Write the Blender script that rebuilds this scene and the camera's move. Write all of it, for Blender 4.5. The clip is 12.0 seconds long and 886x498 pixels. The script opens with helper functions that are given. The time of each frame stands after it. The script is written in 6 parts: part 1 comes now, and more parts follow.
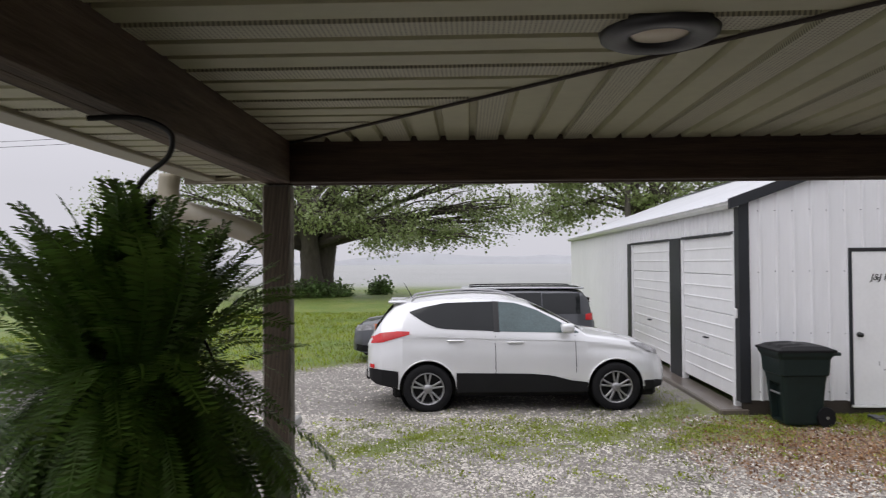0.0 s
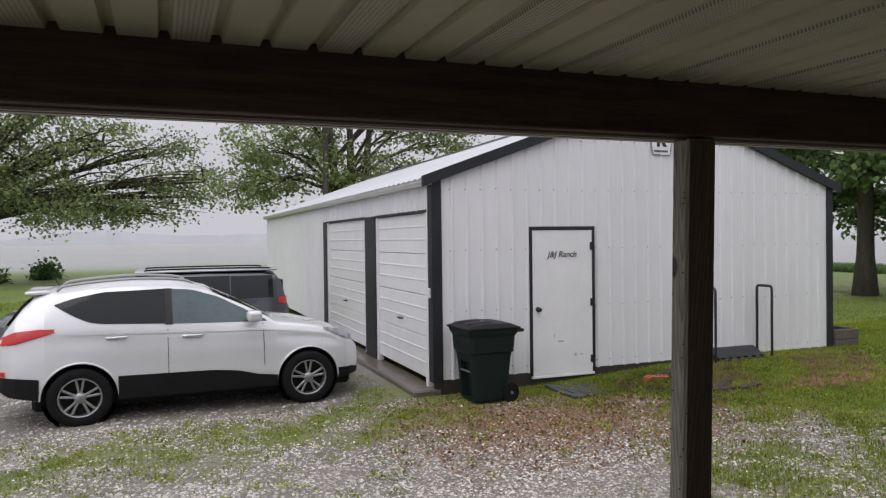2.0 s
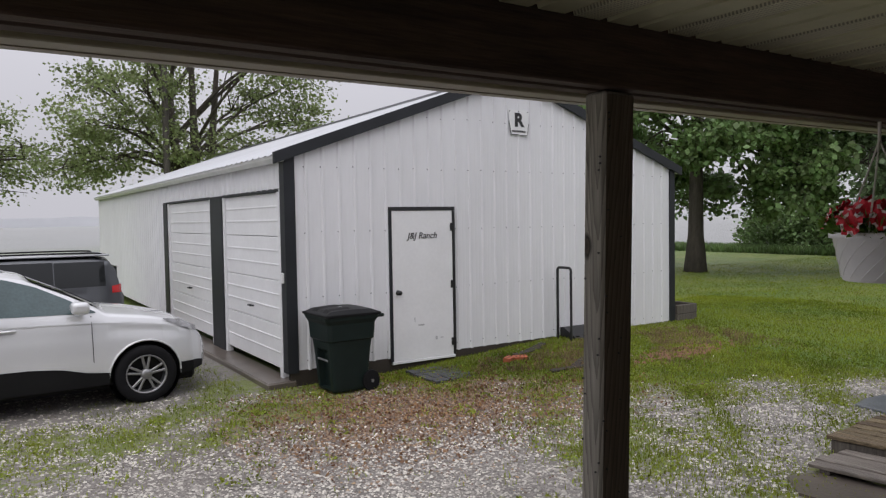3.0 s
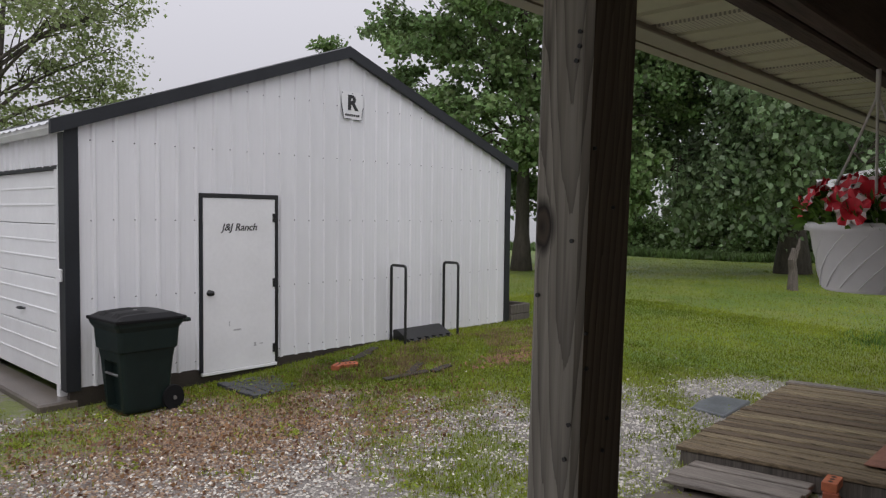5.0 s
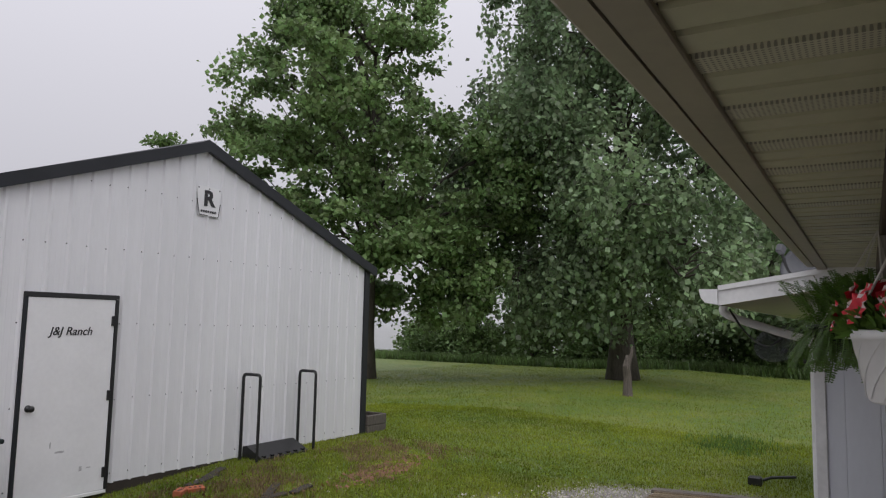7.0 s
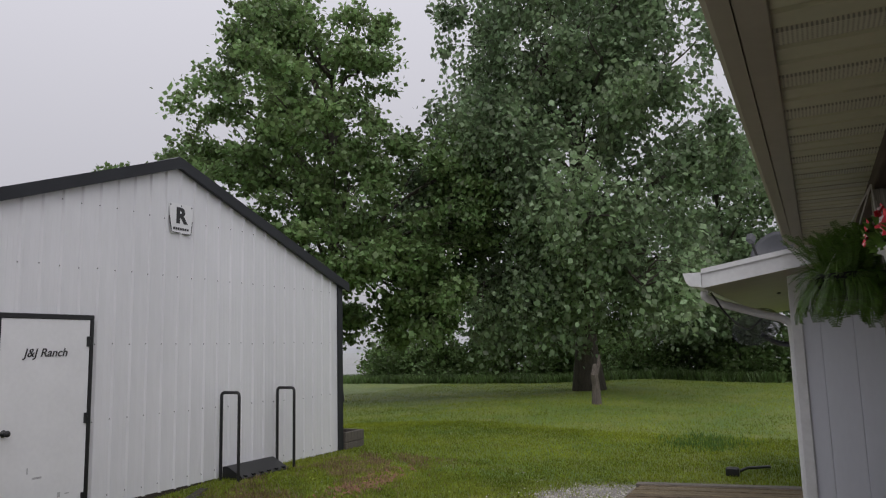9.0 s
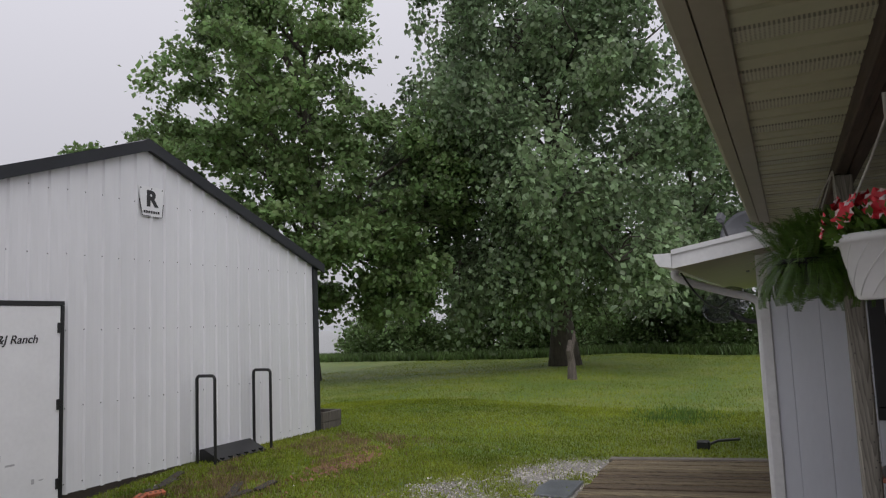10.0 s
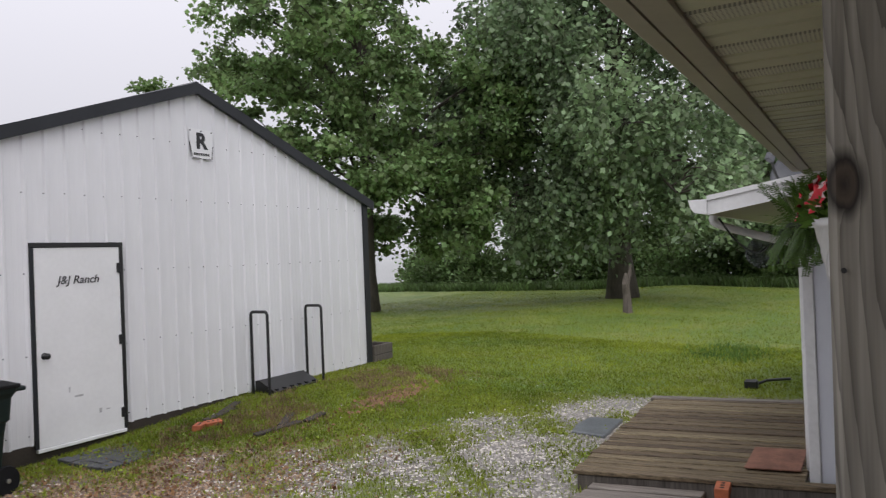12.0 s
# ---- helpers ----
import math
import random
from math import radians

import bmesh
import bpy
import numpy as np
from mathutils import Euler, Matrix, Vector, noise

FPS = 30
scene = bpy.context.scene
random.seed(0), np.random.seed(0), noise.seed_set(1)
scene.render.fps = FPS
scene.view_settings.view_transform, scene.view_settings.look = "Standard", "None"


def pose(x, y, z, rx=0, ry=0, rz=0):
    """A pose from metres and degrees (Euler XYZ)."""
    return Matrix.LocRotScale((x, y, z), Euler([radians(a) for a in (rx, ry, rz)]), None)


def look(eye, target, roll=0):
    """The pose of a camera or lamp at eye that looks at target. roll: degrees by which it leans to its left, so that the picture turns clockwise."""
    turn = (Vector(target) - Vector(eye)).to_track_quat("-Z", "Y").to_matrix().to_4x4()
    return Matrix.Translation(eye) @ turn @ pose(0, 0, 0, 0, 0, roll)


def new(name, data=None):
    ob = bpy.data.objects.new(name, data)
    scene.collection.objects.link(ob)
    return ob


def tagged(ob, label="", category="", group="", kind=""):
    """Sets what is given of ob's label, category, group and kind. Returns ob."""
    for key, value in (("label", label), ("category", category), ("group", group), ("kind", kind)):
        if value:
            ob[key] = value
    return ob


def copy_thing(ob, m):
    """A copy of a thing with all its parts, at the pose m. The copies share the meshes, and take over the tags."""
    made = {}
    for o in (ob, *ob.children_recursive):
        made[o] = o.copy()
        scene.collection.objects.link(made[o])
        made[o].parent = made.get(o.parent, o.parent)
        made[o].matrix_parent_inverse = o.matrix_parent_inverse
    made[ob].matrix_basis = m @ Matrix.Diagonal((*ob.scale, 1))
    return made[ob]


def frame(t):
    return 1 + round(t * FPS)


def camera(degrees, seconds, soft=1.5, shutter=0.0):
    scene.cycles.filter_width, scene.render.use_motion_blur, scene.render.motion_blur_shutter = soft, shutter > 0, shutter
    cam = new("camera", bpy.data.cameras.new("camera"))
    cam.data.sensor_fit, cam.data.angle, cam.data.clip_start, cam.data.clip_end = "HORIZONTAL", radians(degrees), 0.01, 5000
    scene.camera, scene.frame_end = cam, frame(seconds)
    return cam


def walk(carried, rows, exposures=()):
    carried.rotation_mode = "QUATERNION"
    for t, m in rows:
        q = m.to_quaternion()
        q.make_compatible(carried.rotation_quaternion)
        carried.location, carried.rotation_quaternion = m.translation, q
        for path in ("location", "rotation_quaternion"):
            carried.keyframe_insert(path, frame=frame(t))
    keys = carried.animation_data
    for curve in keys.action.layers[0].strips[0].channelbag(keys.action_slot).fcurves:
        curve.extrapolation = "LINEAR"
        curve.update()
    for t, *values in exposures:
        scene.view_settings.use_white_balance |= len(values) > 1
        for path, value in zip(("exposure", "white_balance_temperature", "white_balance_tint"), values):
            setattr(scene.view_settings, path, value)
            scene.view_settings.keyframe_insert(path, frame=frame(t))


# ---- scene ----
cam = camera(63.0, 12.0, soft=1.2, shutter=0.15)
PATH = [
    (0, (-0.526, -0.25, 2.201), (-0.595, 1.749, 2.239), -0.4),
    (0.5, (-0.515, 0.031, 2.207), (-0.268, 2.016, 2.206), -0.6),
    (1, (-0.473, 0.241, 2.196), (-0.011, 2.187, 2.173), -0.5),
    (1.5, (-0.31, 0.488, 2.212), (0.263, 2.404, 2.185), -0.5),
    (2, (-0.218, 0.68, 2.213), (0.51, 2.543, 2.184), -0.7),
    (2.5, (-0.176, 0.883, 2.211), (0.758, 2.651, 2.158), -1.0),
    (4.5, (0.379, 1.712, 2.13), (1.726, 3.186, 2.007), 0.4),
    (5, (0.475, 1.874, 2.136), (1.924, 3.249, 2.043), 0.6),
    (5.5, (0.57, 2.006, 2.144), (2.11, 3.282, 2.116), 0.8),
    (6, (0.606, 2.142, 2.158), (2.222, 3.319, 2.213), 0.7),
    (6.5, (0.526, 2.279, 2.156), (2.2, 3.364, 2.289), 0.9),
    (7, (0.486, 2.407, 2.122), (2.199, 3.418, 2.329), 1.2),
    (9, (0.31, 2.608, 1.9), (2.075, 3.508, 2.174), -1.5),
    (9.5, (0.304, 2.605, 1.914), (2.084, 3.482, 2.16), -2.1),
    (10, (0.312, 2.574, 1.948), (2.111, 3.422, 2.156), -2.3),
    (10.5, (0.319, 2.523, 1.992), (2.133, 3.35, 2.15), -2.3),
    (11, (0.319, 2.456, 2.035), (2.152, 3.251, 2.126), -2.3),
    (11.5, (0.375, 2.375, 2.068), (2.196, 3.201, 2.118), -2.2),
    (12, (0.404, 2.332, 2.075), (2.128, 3.346, 2.093), -2.2),
]
EXPOSURES = [(0.0, 0.08), (1.0, 0.05), (1.5, -0.02), (2.5, -0.1), (5.5, -0.15), (7.0, -0.22), (9.0, -0.4), (9.5, -0.36), (10.0, -0.3), (11.0, -0.06), (12.0, 0.1)]
walk(cam, [(t, look(eye, target, roll)) for t, eye, target, roll in PATH], EXPOSURES)

# ---- light ----
SKY = bpy.data.worlds.new("overcast_sky")
scene.world = SKY
SKY.use_nodes = True
_n = SKY.node_tree.nodes
_l = SKY.node_tree.links
_sky = _n.new("ShaderNodeTexSky")
_sky.sky_type = "NISHITA"
_sky.sun_disc = False
_sky.sun_elevation, _sky.sun_rotation = radians(60), radians(229)
_hs = _n.new("ShaderNodeHueSaturation")
_hs.inputs["Saturation"].default_value = 0.1
_hs.inputs["Value"].default_value = 0.10
_mix = _n.new("ShaderNodeMixRGB")
_mix.inputs[0].default_value = 0.9
_mix.inputs[2].default_value = (0.735, 0.725, 0.80, 1)
_l.new(_sky.outputs[0], _hs.inputs["Color"])
_l.new(_hs.outputs[0], _mix.inputs[1])
_l.new(_mix.outputs[0], _n["Background"].inputs[0])
# an overcast sky is brighter overhead than at the horizon
_tc = _n.new("ShaderNodeTexCoord")
_sep = _n.new("ShaderNodeSeparateXYZ")
_l.new(_tc.outputs["Generated"], _sep.inputs[0])
_map = _n.new("ShaderNodeMapRange")
for _i, _v in ((1, 0.1), (2, 1.0), (3, 0.86), (4, 2.0)):
    _map.inputs[_i].default_value = _v
_l.new(_sep.outputs[2], _map.inputs[0])
_l.new(_map.outputs[0], _n["Background"].inputs[1])
_sun = new("sun", bpy.data.lights.new("sun", "SUN"))
_sun.data.energy, _sun.data.angle, _sun.data.color = 1.0, radians(60), (1, 0.98, 0.95)
_sun.matrix_world = look((-16, -14, 36), (0, 0, 0))


# ---- materials ----
class Mat:
    """A procedural material: noise at two scales on the colour, grain in the relief."""

    def __init__(self, name, base, rough=0.7, metal=0.0, vary=0.25, scale=3.0, fine=40.0, bump=0.15, dist=0.004,
                 coat=0.0, island=0.0, stretch=(1, 1, 1), second=None, spec=0.5, objvar=0.0):
        m = self.m = bpy.data.materials.new(name)
        m.use_nodes = True
        self.n, self.l = m.node_tree.nodes, m.node_tree.links
        self.b = self.n["Principled BSDF"]
        b = self.b
        b.inputs["Roughness"].default_value = rough
        b.inputs["Metallic"].default_value = metal
        b.inputs["Coat Weight"].default_value = coat
        b.inputs["Specular IOR Level"].default_value = spec
        co = self.n.new("ShaderNodeTexCoord")
        mp = self.n.new("ShaderNodeMapping")
        mp.inputs["Scale"].default_value = stretch
        self.l.new(co.outputs["Object"], mp.inputs["Vector"])
        self.co = mp.outputs[0]
        big = self.noise(scale, 4)
        small = self.noise(fine, 3)
        lo = tuple(c * (1 - vary) for c in base)
        hi = tuple(min(1, c * (1 + vary)) for c in (second or base))
        col = self.ramp(self.math("ADD", self.math("MULTIPLY", big, 0.65), self.math("MULTIPLY", small, 0.35)), 0.3, 0.7, lo, hi)
        if island or objvar:
            src = self.n.new("ShaderNodeNewGeometry").outputs["Random Per Island"] if island else self.n.new("ShaderNodeObjectInfo").outputs["Random"]
            k = island or objvar
            h = self.n.new("ShaderNodeHueSaturation")
            self.l.new(col, h.inputs["Color"])
            self.l.new(self.math("ADD", self.math("MULTIPLY", src, 2 * k), 1 - k), h.inputs["Value"])
            self.l.new(self.math("ADD", self.math("MULTIPLY", src, 0.06 * k), 0.5 - 0.03 * k), h.inputs["Hue"])
            col = h.outputs[0]
        self.col = col
        self.l.new(col, b.inputs["Base Color"])
        if bump:
            bp = self.n.new("ShaderNodeBump")
            bp.inputs["Strength"].default_value, bp.inputs["Distance"].default_value = bump, dist
            self.l.new(small, bp.inputs["Height"])
            self.l.new(bp.outputs[0], b.inputs["Normal"])
        self.small, self.big = small, big

    def noise(self, scale, detail=4):
        t = self.n.new("ShaderNodeTexNoise")
        t.inputs["Scale"].default_value, t.inputs["Detail"].default_value = scale, detail
        self.l.new(self.co, t.inputs["Vector"])
        return t.outputs[0]

    def math(self, op, a, b=0.0):
        t = self.n.new("ShaderNodeMath")
        t.operation = op
        for i, v in enumerate((a, b)):
            if isinstance(v, (int, float)):
                t.inputs[i].default_value = v
            else:
                self.l.new(v, t.inputs[i])
        return t.outputs[0]

    def ramp(self, f, p0, p1, c0, c1):
        t = self.n.new("ShaderNodeValToRGB")
        e = t.color_ramp.elements
        e[0].position, e[0].color = p0, (*c0, 1)
        e[1].position, e[1].color = p1, (*c1, 1)
        self.l.new(f, t.inputs[0])
        return t.outputs[0]

    def mix(self, f, a, b):
        t = self.n.new("ShaderNodeMixRGB")
        for i, v in enumerate((f, a, b)):
            if isinstance(v, (int, float)):
                t.inputs[i].default_value = v
            elif isinstance(v, tuple):
                t.inputs[i].default_value = (*v, 1)
            else:
                self.l.new(v, t.inputs[i])
        return t.outputs[0]

    def base(self, col):
        self.l.new(col, self.b.inputs["Base Color"])

    def attr(self, name):
        t = self.n.new("ShaderNodeAttribute")
        t.attribute_name = name
        return t.outputs["Fac"]


def leafy(name, base, second, vary=0.3, island=0.35):
    k = Mat(name, base, rough=0.42, vary=vary, scale=0.4, fine=3, bump=0, island=island, second=second)
    k.b.inputs["Specular IOR Level"].default_value = 0.5
    tr = k.n.new("ShaderNodeBsdfTranslucent")
    k.l.new(k.col, tr.inputs[0])
    mx = k.n.new("ShaderNodeMixShader")
    mx.inputs[0].default_value = 0.45
    k.l.new(k.b.outputs[0], mx.inputs[1])
    k.l.new(tr.outputs[0], mx.inputs[2])
    k.l.new(mx.outputs[0], k.n["Material Output"].inputs[0])
    return k.m


def timber(name, base, second, rough=0.8, grain=(14, 14, 0.7), spread=0.12, vary=0.35):
    k = Mat(name, base, rough=rough, vary=vary, scale=3, fine=14, bump=0.5, dist=0.004, stretch=grain, second=second, objvar=spread)
    return k.m


M_WHITE_STEEL = Mat("white_ribbed_steel", (0.73, 0.73, 0.75), rough=0.42, vary=0.06, scale=0.7, fine=9, bump=0.03, stretch=(1, 1, 0.25)).m
M_ROOF_STEEL = Mat("pale_roof_steel", (0.52, 0.53, 0.55), rough=0.35, metal=0.1, vary=0.08, scale=0.8, fine=7, bump=0.03).m
M_CHARCOAL = Mat("charcoal_trim", (0.022, 0.024, 0.028), rough=0.45, spec=0.3, vary=0.2, bump=0.04).m
M_DOOR_WHITE = Mat("white_door_paint", (0.76, 0.76, 0.77), rough=0.4, vary=0.05, scale=2.5, fine=20, bump=0.03).m
M_BLACK = Mat("black_paint", (0.014, 0.014, 0.015), rough=0.4, vary=0.3, bump=0.05).m
M_BIN = Mat("dark_green_plastic", (0.008, 0.016, 0.015), rough=0.42, spec=0.3, vary=0.2, scale=6, fine=90, bump=0.1, dist=0.002).m
M_SKIRT = Mat("dark_skirt_board", (0.034, 0.026, 0.02), rough=0.7, vary=0.4, bump=0.3).m
M_CONCRETE = Mat("wet_concrete", (0.12, 0.10, 0.085), rough=0.28, vary=0.35, scale=2, fine=30, bump=0.3).m
M_SOFFIT = Mat("cream_vinyl_soffit", (0.475, 0.47, 0.305), rough=0.5, vary=0.10, scale=2, fine=25, bump=0.03).m
M_TRIM_CREAM = Mat("cream_trim", (0.31, 0.28, 0.205), rough=0.45, vary=0.10, scale=4, fine=25, bump=0.04).m
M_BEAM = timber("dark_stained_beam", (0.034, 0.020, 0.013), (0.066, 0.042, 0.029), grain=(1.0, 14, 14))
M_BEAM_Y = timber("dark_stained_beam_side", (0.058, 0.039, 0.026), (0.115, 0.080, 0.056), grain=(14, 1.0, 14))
M_HOUSE = Mat("white_house_siding", (0.66, 0.68, 0.72), rough=0.5, vary=0.06, scale=1.5, fine=30, bump=0.05, stretch=(1, 1, 0.3)).m
M_GUTTER = Mat("white_gutter", (0.70, 0.70, 0.70), rough=0.4, vary=0.12, scale=4, fine=30, bump=0.03).m
M_UNSEEN_WALL = Mat("dark_unseen_wall", (0.17, 0.10, 0.075), rough=0.8, vary=0.35, scale=4, fine=30, bump=0.4).m
M_ROOF_SLAB = Mat("grey_roof_slab", (0.10, 0.10, 0.10), rough=0.8, vary=0.4, scale=8, fine=60, bump=0.4).m


# ---- building helpers ----
def finish(name, bm, material, smooth=False):
    me = bpy.data.meshes.new(name)
    bm.to_mesh(me)
    bm.free()
    for m in (material if isinstance(material, (list, tuple)) else [material]):
        me.materials.append(m)
    if smooth:
        me.polygons.foreach_set("use_smooth", [True] * len(me.polygons))
    return me


def part(name, bm, material, parent=None, label="", smooth=False, at=None):
    me = bm if isinstance(bm, bpy.types.Mesh) else finish(name, bm, material, smooth)
    ob = new(name, me)
    if at is not None:
        ob.matrix_basis = at
    if parent is not None:
        ob.parent = parent
    if label:
        tagged(ob, label)
    return ob


def thing(name, label, category, at=None, group="", kind=""):
    ob = new(name)
    ob.empty_display_size = 0.1
    if at is not None:
        ob.matrix_basis = at
    return tagged(ob, label, category, group, kind)


def solid(name, bm, material, label, category, group="", kind="", smooth=False, at=None):
    return tagged(part(name, bm, material, None, label, smooth, at), label, category, group, kind)


def box(x0, x1, y0, y1, z0, z1, bevel=0.0, bm=None, seg=1):
    b = bm or bmesh.new()
    r = bmesh.ops.create_cube(b, size=1.0, matrix=Matrix.LocRotScale(((x0 + x1) / 2, (y0 + y1) / 2, (z0 + z1) / 2), None, (x1 - x0, y1 - y0, z1 - z0)))
    if bevel:
        vs = set(r["verts"])
        es = [e for e in b.edges if e.verts[0] in vs and e.verts[1] in vs]
        bmesh.ops.bevel(b, geom=es, offset=bevel, segments=seg, affect="EDGES", profile=0.5)
    return b


def prism(outline, axis, a, b_, bm=None):
    """A closed outline in a plane, pushed out along an axis from a to b_."""
    b = bm or bmesh.new()

    def p3(u, v, w):
        return {"x": (w, u, v), "y": (u, w, v), "z": (u, v, w)}[axis]

    v0 = [b.verts.new(p3(u, v, a)) for u, v in outline]
    v1 = [b.verts.new(p3(u, v, b_)) for u, v in outline]
    k = len(outline)
    b.faces.new(v0)
    b.faces.new(v1[::-1])
    for i in range(k):
        b.faces.new((v0[i], v0[(i + 1) % k], v1[(i + 1) % k], v1[i]))
    bmesh.ops.recalc_face_normals(b, faces=b.faces)
    return b


def lathe(profile, seg=24, bm=None, m=None):
    """Turn (radius, height) points round z."""
    b = bm or bmesh.new()
    rings = []
    for r, z in profile:
        if r < 1e-5:
            rings.append([b.verts.new((0, 0, z))])
        else:
            rings.append([b.verts.new((r * math.cos(2 * math.pi * i / seg), r * math.sin(2 * math.pi * i / seg), z)) for i in range(seg)])
    made = [v for r in rings for v in r]
    for a, c in zip(rings, rings[1:]):
        for i in range(seg):
            j = (i + 1) % seg
            if len(a) == 1 and len(c) > 1:
                b.faces.new((a[0], c[j], c[i]))
            elif len(c) == 1 and len(a) > 1:
                b.faces.new((a[i], a[j], c[0]))
            elif len(a) > 1:
                b.faces.new((a[i], a[j], c[j], c[i]))
    if m is not None:
        bmesh.ops.transform(b, matrix=m, verts=made)
    bmesh.ops.recalc_face_normals(b, faces=b.faces)
    return b


def tube(points, radius, seg=8, bm=None):
    """A tube along points; radius is a number or one for each point."""
    b = bm or bmesh.new()
    pts = [Vector(p) for p in points]
    rad = radius if isinstance(radius, (list, tuple)) else [radius] * len(pts)
    rings = []
    side = None
    for i, p in enumerate(pts):
        d = (pts[min(i + 1, len(pts) - 1)] - pts[max(i - 1, 0)]).normalized()
        if side is None:
            side = d.orthogonal().normalized()
        side = (side - d * side.dot(d)).normalized()
        up = d.cross(side)
        rings.append([b.verts.new(p + rad[i] * (side * math.cos(2 * math.pi * k / seg) + up * math.sin(2 * math.pi * k / seg))) for k in range(seg)])
    for a, c in zip(rings, rings[1:]):
        for k in range(seg):
            b.faces.new((a[k], a[(k + 1) % seg], c[(k + 1) % seg], c[k]))
    b.faces.new(rings[0][::-1])
    b.faces.new(rings[-1])
    return b


def bend(points, steps=6):
    """A smooth line through points."""
    p = [Vector(q) for q in points]
    p = [2 * p[0] - p[1]] + p + [2 * p[-1] - p[-2]]
    out = []
    for i in range(1, len(p) - 2):
        for s in range(steps):
            t = s / steps
            out.append(0.5 * ((2 * p[i]) + (p[i + 1] - p[i - 1]) * t + (2 * p[i - 1] - 5 * p[i] + 4 * p[i + 1] - p[i + 2]) * t * t
                              + (3 * p[i] - p[i - 1] - 3 * p[i + 1] + p[i + 2]) * t ** 3))
    out.append(p[-2])
    return out


def sheet(name, verts, faces, material, smooth=False):
    me = bpy.data.meshes.new(name)
    verts = np.asarray(verts, dtype=np.float32)
    faces = np.asarray(faces, dtype=np.int32)
    k = faces.shape[1]
    me.vertices.add(len(verts))
    me.vertices.foreach_set("co", verts.ravel())
    me.loops.add(faces.size)
    me.loops.foreach_set("vertex_index", faces.ravel())
    me.polygons.add(len(faces))
    me.polygons.foreach_set("loop_start", np.arange(0, faces.size, k, dtype=np.int32))
    me.update(calc_edges=True)
    me.validate()
    for m in (material if isinstance(material, (list, tuple)) else [material]):
        me.materials.append(m)
    if smooth:
        me.polygons.foreach_set("use_smooth", np.ones(len(faces), dtype=bool))
    return me


def ease(v, a, b):
    t = np.clip((v - a) / (b - a), 0, 1)
    return t * t * (3 - 2 * t)


# ---- ground ----
def ground_z(x, y):
    x, y = np.asarray(x, dtype=float), np.asarray(y, dtype=float)
    z = 0.12 + 0.185 * ease(x, 4.4, 7.6) * np.exp(-((y - 9.6) / 3.0) ** 2)
    z = z + 0.012 * np.sin(1.7 * x + 0.6 * y) * np.sin(1.1 * y - 0.4 * x)
    return z + 0.5 * ease(np.hypot(x, y - 3), 45, 160) * ease(y, 10, 60)


def gz(x, y):
    return float(ground_z(x, y))


def wobble(x, y, s, k=0.0):
    return (np.sin(x * s + 1.3 + k) * np.cos(y * s * 1.13 + 0.7 * k) + np.sin((x * 0.77 - y * 0.64) * s * 2.1 + 2 * k) * 0.5
            + np.sin((x * 0.5 + y * 0.9) * s * 4.3 + k) * 0.3) / 1.8


LAWN_EDGE = ([-40, -7, -3.6, 0, 3.1, 3.2, 4.2, 5.3, 6.2, 7.3, 8.8, 9.7, 10.4, 11.5], [11, 13.2, 14.0, 17, 19, 9.7, 9.2, 8.5, 7.3, 6.5, 6.0, 5.3, 3.6, -60])


def gravel_cover(x, y):
    """1 on gravel, 0 on grass."""
    x, y = np.asarray(x, dtype=float), np.asarray(y, dtype=float)
    edge = np.interp(x, *LAWN_EDGE) + 0.35 * wobble(x, y, 1.9)
    g = ease(edge - y, -0.5, 0.6)
    # weeds along the middle of the drive
    mid = 8.30 + 0.22 * (x + 0.5) + 0.25 * wobble(x, y, 1.2, 1)
    w = np.exp(-((y - mid) / 1.0) ** 2) * ease(x, -4.0, -1.2) * (1 - ease(x, 3.0, 4.4))
    w2 = np.exp(-((y - 5.5) / 0.6) ** 2) * ease(x, 3.6, 4.4) * (1 - ease(x, 5.0, 5.8)) * 0.9
    # thin growth all over the east part of the drive
    w6 = (0.42 + 0.55 * wobble(x, y, 2.9, 6)) * ease(x, 3.4, 5.0)
    w3 = np.exp(-((y - 4.0) / 0.5) ** 2) * ease(x, 4.0, 6.0) * 0.8
    w4 = np.exp(-((y - 10.2) / 1.5) ** 2) * ease(x, 1.7, 2.5) * (1 - ease(x, 3.2, 3.9)) * 0.9
    w5 = np.exp(-((y - 6.4) / 0.9) ** 2) * ease(x, 4.4, 6.4) * 0.3
    ww = np.clip(w + w2 + w3 + w4 + w5 + np.clip(w6, 0, 0.8), 0, 1) * (0.62 + 0.5 * wobble(x, y, 3.7, 3))
    return np.clip(g * (1 - np.clip(ww, 0, 0.75)), 0, 1)


def brown_cover(x, y):
    return np.clip(np.exp(-((x - 4.1) / 2.2) ** 2 - ((y - 8.0) / 1.3) ** 2) * (1.15 + 0.35 * wobble(x, y, 2.7, 2)), 0, 1)


def axis_steps(lo, hi, step, far):
    inner = np.arange(lo, hi + 1e-6, step)
    out = [inner]
    d, a, b = step, lo, hi
    left, right = [], []
    while b < far:
        d *= 1.25
        a, b = a - d, b + d
        left.append(a)
        right.append(b)
    return np.concatenate([left[::-1], inner, right])


gx = axis_steps(-8, 14, 0.14, 900)
gy = axis_steps(-1, 17, 0.14, 900)
GX, GY = np.meshgrid(gx, gy)
GZ = ground_z(GX, GY)
idx = np.arange(GX.size).reshape(GX.shape)
quads = np.stack([idx[:-1, :-1], idx[:-1, 1:], idx[1:, 1:], idx[1:, :-1]], -1).reshape(-1, 4)

